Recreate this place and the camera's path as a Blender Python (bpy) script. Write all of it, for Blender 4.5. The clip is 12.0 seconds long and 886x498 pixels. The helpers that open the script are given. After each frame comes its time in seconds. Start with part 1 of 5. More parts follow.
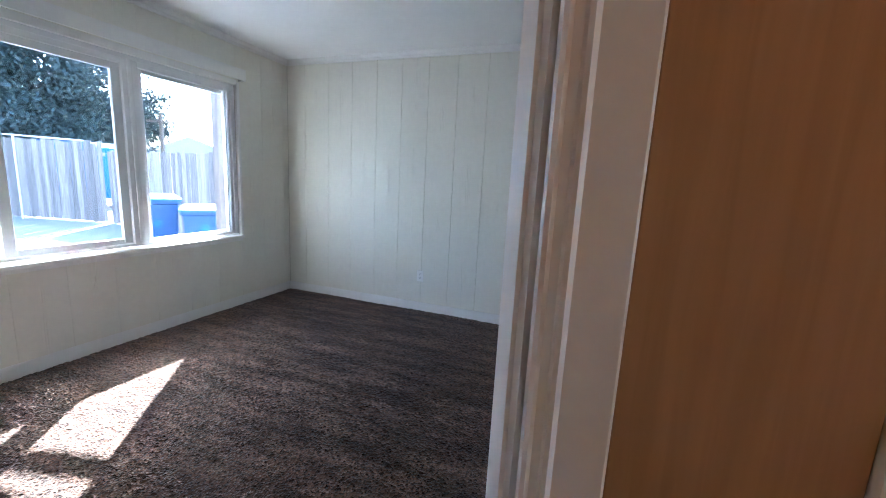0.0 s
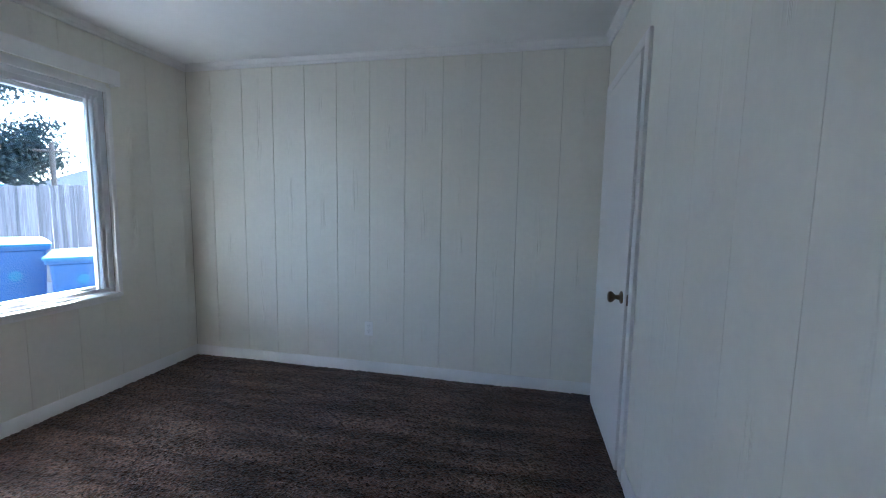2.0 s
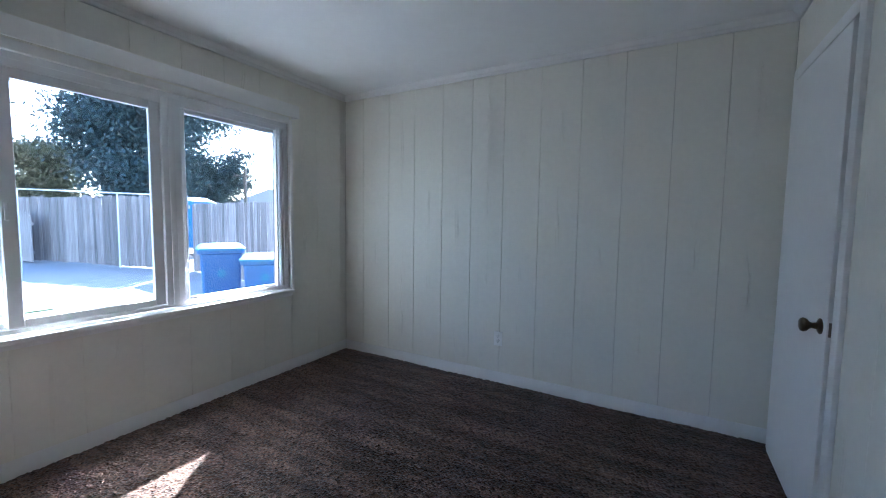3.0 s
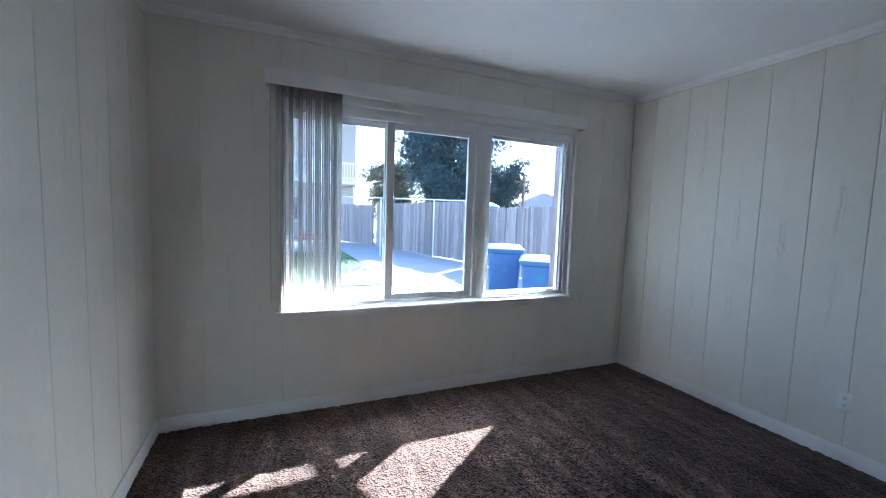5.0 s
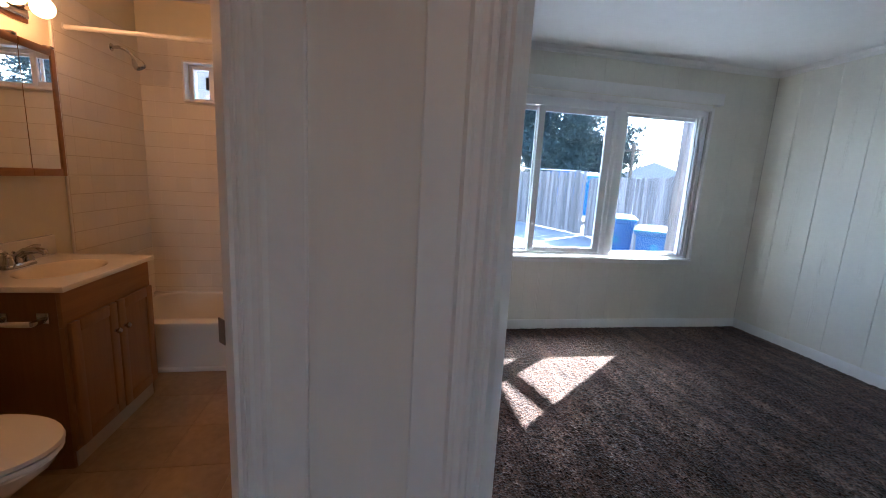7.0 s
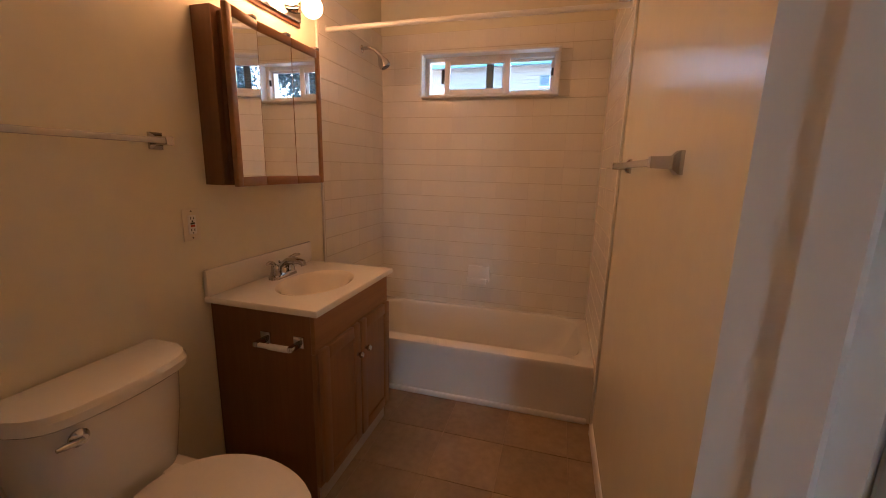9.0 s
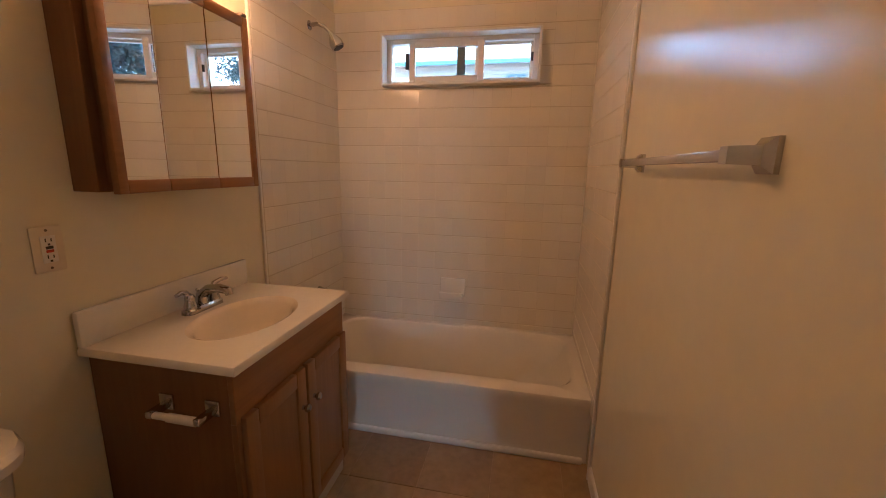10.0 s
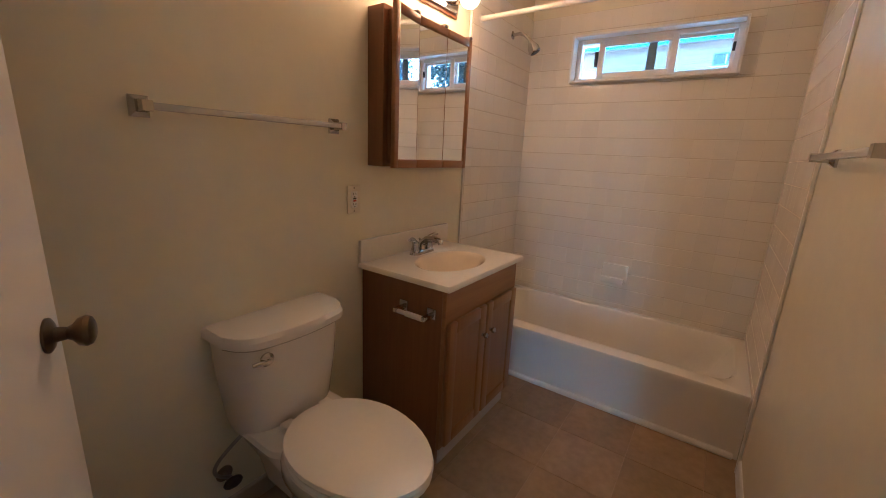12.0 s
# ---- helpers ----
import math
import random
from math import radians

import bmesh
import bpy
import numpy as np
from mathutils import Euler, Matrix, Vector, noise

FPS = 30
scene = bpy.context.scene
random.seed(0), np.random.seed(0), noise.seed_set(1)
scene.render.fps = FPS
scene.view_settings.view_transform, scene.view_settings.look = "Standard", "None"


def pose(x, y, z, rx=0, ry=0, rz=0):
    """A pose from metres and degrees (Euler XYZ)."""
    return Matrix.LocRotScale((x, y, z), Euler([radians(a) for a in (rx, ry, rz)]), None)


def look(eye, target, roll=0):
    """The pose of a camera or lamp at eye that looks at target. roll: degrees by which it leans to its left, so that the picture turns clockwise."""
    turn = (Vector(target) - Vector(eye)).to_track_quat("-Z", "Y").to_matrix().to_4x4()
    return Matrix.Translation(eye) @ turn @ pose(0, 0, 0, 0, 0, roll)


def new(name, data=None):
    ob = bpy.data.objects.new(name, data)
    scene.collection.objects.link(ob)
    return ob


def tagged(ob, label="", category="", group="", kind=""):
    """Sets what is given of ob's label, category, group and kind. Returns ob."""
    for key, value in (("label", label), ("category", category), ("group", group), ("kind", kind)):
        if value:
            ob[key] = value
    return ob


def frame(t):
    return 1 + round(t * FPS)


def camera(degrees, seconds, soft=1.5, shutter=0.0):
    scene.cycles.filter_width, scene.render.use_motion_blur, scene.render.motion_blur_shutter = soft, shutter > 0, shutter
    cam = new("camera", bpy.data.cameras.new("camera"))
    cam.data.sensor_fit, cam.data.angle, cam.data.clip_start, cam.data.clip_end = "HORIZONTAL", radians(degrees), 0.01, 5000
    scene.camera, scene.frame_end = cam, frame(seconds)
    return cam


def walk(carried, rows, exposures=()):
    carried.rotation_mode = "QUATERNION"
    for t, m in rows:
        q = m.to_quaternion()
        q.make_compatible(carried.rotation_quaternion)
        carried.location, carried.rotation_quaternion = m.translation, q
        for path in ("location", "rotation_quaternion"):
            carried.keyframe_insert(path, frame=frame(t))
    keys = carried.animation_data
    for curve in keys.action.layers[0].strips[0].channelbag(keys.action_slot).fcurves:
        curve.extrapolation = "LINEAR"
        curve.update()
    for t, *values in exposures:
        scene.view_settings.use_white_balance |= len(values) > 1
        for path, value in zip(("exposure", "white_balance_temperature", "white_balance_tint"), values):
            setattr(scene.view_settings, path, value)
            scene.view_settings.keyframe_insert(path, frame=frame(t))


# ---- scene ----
cam = camera(97, 12.0, soft=1.0)
# seconds, x, y, z, yaw, pitch, roll
ROWS = [
    (0, 1.421, 3.133, 1.307, 20.473, -9.768, -2.867),
    (0.5, 1.305, 3.346, 1.291, 22.085, -8.242, -1.62),
    (0.8, 1.237, 3.539, 1.315, 20.034, -6.95, -1.313),
    (1, 1.187, 3.622, 1.3, 16.697, -6.275, -1.674),
    (1.5, 1.129, 3.755, 1.323, 10.04, -7.319, -1.24),
    (2, 1.093, 3.776, 1.321, 11.647, -5.717, -1.015),
    (2.5, 1.084, 3.798, 1.355, 19.946, -4.924, -1.019),
    (3, 1.02, 3.757, 1.303, 29.375, -4.233, -0.824),
    (3.5, 0.996, 3.719, 1.351, 38.491, -4.651, -1.221),
    (3.7, 0.983, 3.711, 1.366, 42.631, -4.876, -1.021),
    (5.5, 1.042, 3.535, 1.347, 70.237, -4.794, -2.171),
    (6, 1.195, 3.302, 1.301, 64.882, -6.996, -1.096),
    (6.5, 1.433, 3.185, 1.307, 66.638, -8.028, -1.03),
    (7, 1.579, 2.987, 1.324, 80.401, -9.934, -3.112),
    (7.2, 1.674, 2.964, 1.367, 88.975, -10.454, -2.134),
    (7.5, 1.629, 2.845, 1.374, 98.14, -11.029, -1.862),
    (7.7, 1.56, 2.765, 1.371, 100.849, -10.533, -1.681),
    (9.3, 0.826, 2.511, 1.318, 106.279, -11.661, -1.332),
    (9.5, 0.74, 2.487, 1.319, 103.806, -11.687, -1.086),
    (10, 0.62, 2.452, 1.32, 101.579, -11.525, -1.051),
    (10.5, 0.603, 2.426, 1.323, 106.33, -11.699, -1.689),
    (11, 0.677, 2.415, 1.321, 113.841, -12, -1.63),
    (11.5, 0.826, 2.467, 1.311, 121.281, -12.301, -1.942),
    (12, 1, 2.53, 1.306, 125.264, -13.642, -2.664),
]
EXPOSURES = [(0.0, 4.25, 5350.0, 9.0), (0.8, 3.92, 5250.0, 7.0), (1.5, 3.78, 5150.0, 8.0), (3.7, 3.5, 5200.0, 9.0), (5.5, 3.38, 5150.0, 9.0), (6.5, 3.55, 5350.0, 9.0), (7.0, 3.65, 5300.0, 9.0), (7.7, 3.7, 5500.0, 11.0), (9.3, 4.08, 5220.0, 8.5), (10.0, 4.12, 5000.0, 3.0), (11.0, 4.2, 4500.0, -1.0), (12.0, 4.36, 4150.0, -4.5)]
walk(cam, [(t, pose(x, y, z, 90 + pitch, roll, yaw)) for t, x, y, z, yaw, pitch, roll in ROWS], EXPOSURES)

# ---------------------------------------------------------------- light
SUN_EL, SUN_DIR = radians(35), Vector((0.601, -0.799, 0)).normalized()
world = bpy.data.worlds.new("world")
scene.world = world
world.use_nodes = True
wn, wl = world.node_tree.nodes, world.node_tree.links
sky = wn.new("ShaderNodeTexSky")
sky.sky_type, sky.sun_disc = "NISHITA", False
sky.sun_elevation = SUN_EL
sky.sun_rotation = math.atan2(-SUN_DIR.x, -SUN_DIR.y)
wl.new(sky.outputs[0], wn["Background"].inputs[0])
wn["Background"].inputs[1].default_value = 0.15
sun = new("sun", bpy.data.lights.new("sun", "SUN"))
sun.data.energy, sun.data.angle, sun.data.color = 5.0, radians(0.5), (1.0, 0.95, 0.87)
sun_way = Vector((SUN_DIR.x * math.cos(SUN_EL), SUN_DIR.y * math.cos(SUN_EL), -math.sin(SUN_EL)))
sun.matrix_world = look((-10, 15, 12), Vector((-10, 15, 12)) + sun_way)
tagged(sun, kind="structure")


# ---------------------------------------------------------------- materials
def mat(name, color, rough=0.6, metal=0.0, vary=0.06, scale=6.0, bump=0.0, bscale=60.0, stretch=(1, 1, 1), spec=0.5, fine=None, transmission=0.0, coat=0.0, obrand=0.0):
    """Procedural surface: base colour varied at two scales, roughness variation, and fine relief."""
    m = bpy.data.materials.new(name)
    m.use_nodes = True
    n, l = m.node_tree.nodes, m.node_tree.links
    b = n["Principled BSDF"]
    b.inputs["Metallic"].default_value = metal
    b.inputs["Specular IOR Level"].default_value = spec
    b.inputs["Transmission Weight"].default_value = transmission
    b.inputs["Coat Weight"].default_value = coat
    tc, mp = n.new("ShaderNodeTexCoord"), n.new("ShaderNodeMapping")
    mp.inputs["Scale"].default_value = stretch
    l.new(tc.outputs["Object"], mp.inputs[0])
    oi_ = n.new("ShaderNodeObjectInfo")
    off = n.new("ShaderNodeVectorMath")
    off.operation = "ADD"
    sc_ = n.new("ShaderNodeMath")
    sc_.operation = "MULTIPLY"
    sc_.inputs[1].default_value = 37.0
    l.new(oi_.outputs["Random"], sc_.inputs[0])
    l.new(mp.outputs[0], off.inputs[0])
    l.new(sc_.outputs[0], off.inputs[1])
    n1, n2 = n.new("ShaderNodeTexNoise"), n.new("ShaderNodeTexNoise")
    n1.inputs["Scale"].default_value, n1.inputs["Detail"].default_value = scale, 4
    n2.inputs["Scale"].default_value, n2.inputs["Detail"].default_value = (fine or scale * 9), 6
    l.new(off.outputs[0], n1.inputs[0])
    l.new(off.outputs[0], n2.inputs[0])
    mixv = n.new("ShaderNodeMath")
    mixv.operation = "ADD"
    l.new(n1.outputs[0], mixv.inputs[0])
    l.new(n2.outputs[0], mixv.inputs[1])
    ramp = n.new("ShaderNodeMapRange")
    ramp.inputs[1].default_value, ramp.inputs[2].default_value = 0.6, 1.4
    ramp.inputs[3].default_value, ramp.inputs[4].default_value = 1 - vary, 1 + vary
    l.new(mixv.outputs[0], ramp.inputs[0])
    hue = n.new("ShaderNodeHueSaturation")
    hue.inputs["Color"].default_value = (*color, 1)
    if obrand:
        rr = n.new("ShaderNodeMapRange")
        rr.inputs[3].default_value, rr.inputs[4].default_value = 1 - obrand, 1 + obrand
        l.new(oi_.outputs["Random"], rr.inputs[0])
        mu = n.new("ShaderNodeMath")
        mu.operation = "MULTIPLY"
        l.new(rr.outputs[0], mu.inputs[0])
        l.new(ramp.outputs[0], mu.inputs[1])
        l.new(mu.outputs[0], hue.inputs["Value"])
    else:
        l.new(ramp.outputs[0], hue.inputs["Value"])
    l.new(hue.outputs[0], b.inputs["Base Color"])
    rv = n.new("ShaderNodeMapRange")
    rv.inputs[3].default_value, rv.inputs[4].default_value = max(0.02, rough * 0.85), min(1, rough * 1.15)
    l.new(n1.outputs[0], rv.inputs[0])
    l.new(rv.outputs[0], b.inputs["Roughness"])
    if bump:
        bn, bt = n.new("ShaderNodeBump"), n.new("ShaderNodeTexNoise")
        bt.inputs["Scale"].default_value, bt.inputs["Detail"].default_value = bscale, 5
        l.new(off.outputs[0], bt.inputs[0])
        bn.inputs["Strength"].default_value, bn.inputs["Distance"].default_value = bump, 0.004
        l.new(bt.outputs[0], bn.inputs["Height"])
        l.new(bn.outputs[0], b.inputs["Normal"])
    return m


def board_mat(name, color):
    """Painted sawn-face panelling: paint over vertical grain with cathedral figure and knots."""
    m = mat(name, color, rough=0.55, vary=0.035, scale=1.4, fine=30, spec=0.35)
    n, l = m.node_tree.nodes, m.node_tree.links
    b = n["Principled BSDF"]
    off = [x for x in n if x.type == "VECT_MATH"][0]
    st = n.new("ShaderNodeMapping")
    st.inputs["Scale"].default_value = (1, 1, 0.055)
    l.new(off.outputs[0], st.inputs[0])
    w = n.new("ShaderNodeTexNoise")
    w.inputs["Scale"].default_value, w.inputs["Detail"].default_value, w.inputs["Distortion"].default_value = 9, 2, 1.2
    l.new(st.outputs[0], w.inputs[0])
    rings = n.new("ShaderNodeMath")
    rings.operation = "MULTIPLY"
    rings.inputs[1].default_value = 70
    l.new(w.outputs[0], rings.inputs[0])
    sn = n.new("ShaderNodeMath")
    sn.operation = "SINE"
    l.new(rings.outputs[0], sn.inputs[0])
    mask = n.new("ShaderNodeTexNoise")
    mask.inputs["Scale"].default_value, mask.inputs["Detail"].default_value = 2.2, 2
    mm = n.new("ShaderNodeMapping")
    mm.inputs["Scale"].default_value = (0.4, 0.4, 1.1)
    l.new(off.outputs[0], mm.inputs[0])
    l.new(mm.outputs[0], mask.inputs[0])
    # the figure keeps to a wandering band near the heart of each plank
    tco, sx = [x for x in n if x.type == "TEX_COORD"][0], n.new("ShaderNodeSeparateXYZ")
    l.new(tco.outputs["Object"], sx.inputs[0])
    wob = n.new("ShaderNodeMath")
    wob.operation = "MULTIPLY_ADD"
    wob.inputs[1].default_value = -0.10
    l.new(mask.outputs[0], wob.inputs[0])
    l.new(sx.outputs[0], wob.inputs[2])
    cen = n.new("ShaderNodeMath")
    cen.operation = "SUBTRACT"
    cen.inputs[1].default_value = 0.09
    l.new(wob.outputs[0], cen.inputs[0])
    ab = n.new("ShaderNodeMath")
    ab.operation = "ABSOLUTE"
    l.new(cen.outputs[0], ab.inputs[0])
    band = n.new("ShaderNodeMapRange")
    band.inputs[1].default_value, band.inputs[2].default_value, band.inputs[3].default_value, band.inputs[4].default_value = 0.006, 0.032, 1.0, 0.0
    l.new(ab.outputs[0], band.inputs[0])
    pat = n.new("ShaderNodeMapRange")
    pat.inputs[1].default_value, pat.inputs[2].default_value = 0.47, 0.60
    l.new(mask.outputs[0], pat.inputs[0])
    mr = n.new("ShaderNodeMath")
    mr.operation = "MULTIPLY"
    l.new(band.outputs[0], mr.inputs[0])
    l.new(pat.outputs[0], mr.inputs[1])
    mul = n.new("ShaderNodeMath")
    mul.operation = "MULTIPLY"
    l.new(sn.outputs[0], mul.inputs[0])
    l.new(mr.outputs[0], mul.inputs[1])
    fine = n.new("ShaderNodeTexNoise")
    fine.inputs["Scale"].default_value, fine.inputs["Detail"].default_value = 90, 4
    fs = n.new("ShaderNodeMapping")
    fs.inputs["Scale"].default_value = (1, 1, 0.08)
    l.new(off.outputs[0], fs.inputs[0])
    l.new(fs.outputs[0], fine.inputs[0])
    fm = n.new("ShaderNodeMath")
    fm.operation = "MULTIPLY_ADD"
    fm.inputs[1].default_value = 0.35
    l.new(fine.outputs[0], fm.inputs[0])
    l.new(mul.outputs[0], fm.inputs[2])
    bn = n.new("ShaderNodeBump")
    bn.inputs["Strength"].default_value, bn.inputs["Distance"].default_value = 0.8, 0.0020
    l.new(fm.outputs[0], bn.inputs["Height"])
    l.new(bn.outputs[0], b.inputs["Normal"])
    return m


def wood_mat(name, c1, c2, rough=0.4, axis=2, scale=5.0, obrand=0.0):
    """Stained wood with long grain along one axis."""
    m = mat(name, c1, rough=rough, vary=0.1, scale=3, coat=0.15)
    n, l = m.node_tree.nodes, m.node_tree.links
    b = n["Principled BSDF"]
    off = [x for x in n if x.type == "VECT_MATH"][0]
    st = n.new("ShaderNodeMapping")
    s = [1.0, 1.0, 1.0]
    s[axis] = 0.06
    st.inputs["Scale"].default_value = s
    l.new(off.outputs[0], st.inputs[0])
    t = n.new("ShaderNodeTexNoise")
    t.inputs["Scale"].default_value, t.inputs["Detail"].default_value, t.inputs["Distortion"].default_value = scale * 8, 8, 0.8
    l.new(st.outputs[0], t.inputs[0])
    r = n.new("ShaderNodeValToRGB")
    r.color_ramp.elements[0].position, r.color_ramp.elements[1].position = 0.35, 0.68
    r.color_ramp.elements[0].color, r.color_ramp.elements[1].color = (*c2, 1), (*c1, 1)
    l.new(t.outputs[0], r.inputs[0])
    hs, oi_, rr = n.new("ShaderNodeHueSaturation"), n.new("ShaderNodeObjectInfo"), n.new("ShaderNodeMapRange")
    rr.inputs[3].default_value, rr.inputs[4].default_value = 1 - obrand, 1 + obrand
    l.new(oi_.outputs["Random"], rr.inputs[0])
    l.new(rr.outputs[0], hs.inputs["Value"])
    l.new(r.outputs[0], hs.inputs["Color"])
    l.new(hs.outputs[0], b.inputs["Base Color"])
    bn = n.new("ShaderNodeBump")
    bn.inputs["Strength"].default_value, bn.inputs["Distance"].default_value = 0.25, 0.001
    l.new(t.outputs[0], bn.inputs["Height"])
    l.new(bn.outputs[0], b.inputs["Normal"])
    return m


def carpet_mat():
    """Brown cut-pile carpet with speckled yarns and brushed streaks."""
    m = mat("carpet", (0.085, 0.058, 0.046), rough=0.95, vary=0.2, scale=2.0, fine=160, spec=0.1)
    n, l = m.node_tree.nodes, m.node_tree.links
    b = n["Principled BSDF"]
    tc = [x for x in n if x.type == "TEX_COORD"][0]
    v = n.new("ShaderNodeTexVoronoi")
    v.inputs["Scale"].default_value = 92
    l.new(tc.outputs["Object"], v.inputs["Vector"])
    sp = n.new("ShaderNodeValToRGB")
    sp.color_ramp.elements[0].color, sp.color_ramp.elements[1].color = (0.022, 0.012, 0.008, 1), (0.165, 0.098, 0.070, 1)
    sep = n.new("ShaderNodeSeparateColor")
    l.new(v.outputs["Color"], sep.inputs[0])
    l.new(sep.outputs[0], sp.inputs[0])
    mp = n.new("ShaderNodeMapping")
    mp.inputs["Scale"].default_value, mp.inputs["Rotation"].default_value = (1.0, 6.0, 1.0), (0, 0, radians(-62))
    l.new(tc.outputs["Object"], mp.inputs[0])
    s = n.new("ShaderNodeTexNoise")
    s.inputs["Scale"].default_value, s.inputs["Detail"].default_value = 1.6, 3
    l.new(mp.outputs[0], s.inputs[0])
    r = n.new("ShaderNodeMapRange")
    r.inputs[1].default_value, r.inputs[2].default_value, r.inputs[3].default_value, r.inputs[4].default_value = 0.38, 0.66, 0.58, 1.52
    l.new(s.outputs[0], r.inputs[0])
    h = n.new("ShaderNodeHueSaturation")
    l.new(sp.outputs[0], h.inputs["Color"])
    l.new(r.outputs[0], h.inputs["Value"])
    l.new(h.outputs[0], b.inputs["Base Color"])
    b.inputs["Sheen Weight"].default_value = 0.15
    bn = n.new("ShaderNodeBump")
    bn.inputs["Strength"].default_value, bn.inputs["Distance"].default_value = 1.0, 0.009
    l.new(v.outputs["Distance"], bn.inputs["Height"])
    l.new(bn.outputs[0], b.inputs["Normal"])
    return m


def glass_mat(name, tint=(0.93, 0.97, 1.0), rough=0.0):
    m = bpy.data.materials.new(name)
    m.use_nodes = True
    b = m.node_tree.nodes["Principled BSDF"]
    b.inputs["Base Color"].default_value, b.inputs["Roughness"].default_value = (*tint, 1), rough
    b.inputs["Transmission Weight"].default_value, b.inputs["IOR"].default_value = 1.0, 1.45
    return m


def dirty(m, share=0.05):
    """Dust film on glass: a small share of the light scatters."""
    n, l = m.node_tree.nodes, m.node_tree.links
    t, mx = n.new("ShaderNodeBsdfTranslucent"), n.new("ShaderNodeMixShader")
    t.inputs[0].default_value = (0.8, 0.86, 0.95, 1)
    tc, ns, mr = n.new("ShaderNodeTexCoord"), n.new("ShaderNodeTexNoise"), n.new("ShaderNodeMapRange")
    ns.inputs["Scale"].default_value, ns.inputs["Detail"].default_value = 3.0, 5
    l.new(tc.outputs["Object"], ns.inputs[0])
    mr.inputs[1].default_value, mr.inputs[2].default_value, mr.inputs[3].default_value, mr.inputs[4].default_value = 0.35, 0.7, share * 0.5, share * 1.5
    l.new(ns.outputs[0], mr.inputs[0])
    l.new(mr.outputs[0], mx.inputs[0])
    l.new(n["Principled BSDF"].outputs[0], mx.inputs[1])
    l.new(t.outputs[0], mx.inputs[2])
    l.new(mx.outputs[0], n["Material Output"].inputs[0])
    return m


def glow_mat(name, color, strength):
    m = bpy.data.materials.new(name)
    m.use_nodes = True
    b = m.node_tree.nodes["Principled BSDF"]
    b.inputs["Base Color"].default_value = (0.9, 0.88, 0.82, 1)
    b.inputs["Emission Color"].default_value, b.inputs["Emission Strength"].default_value = (*color, 1), strength
    return m


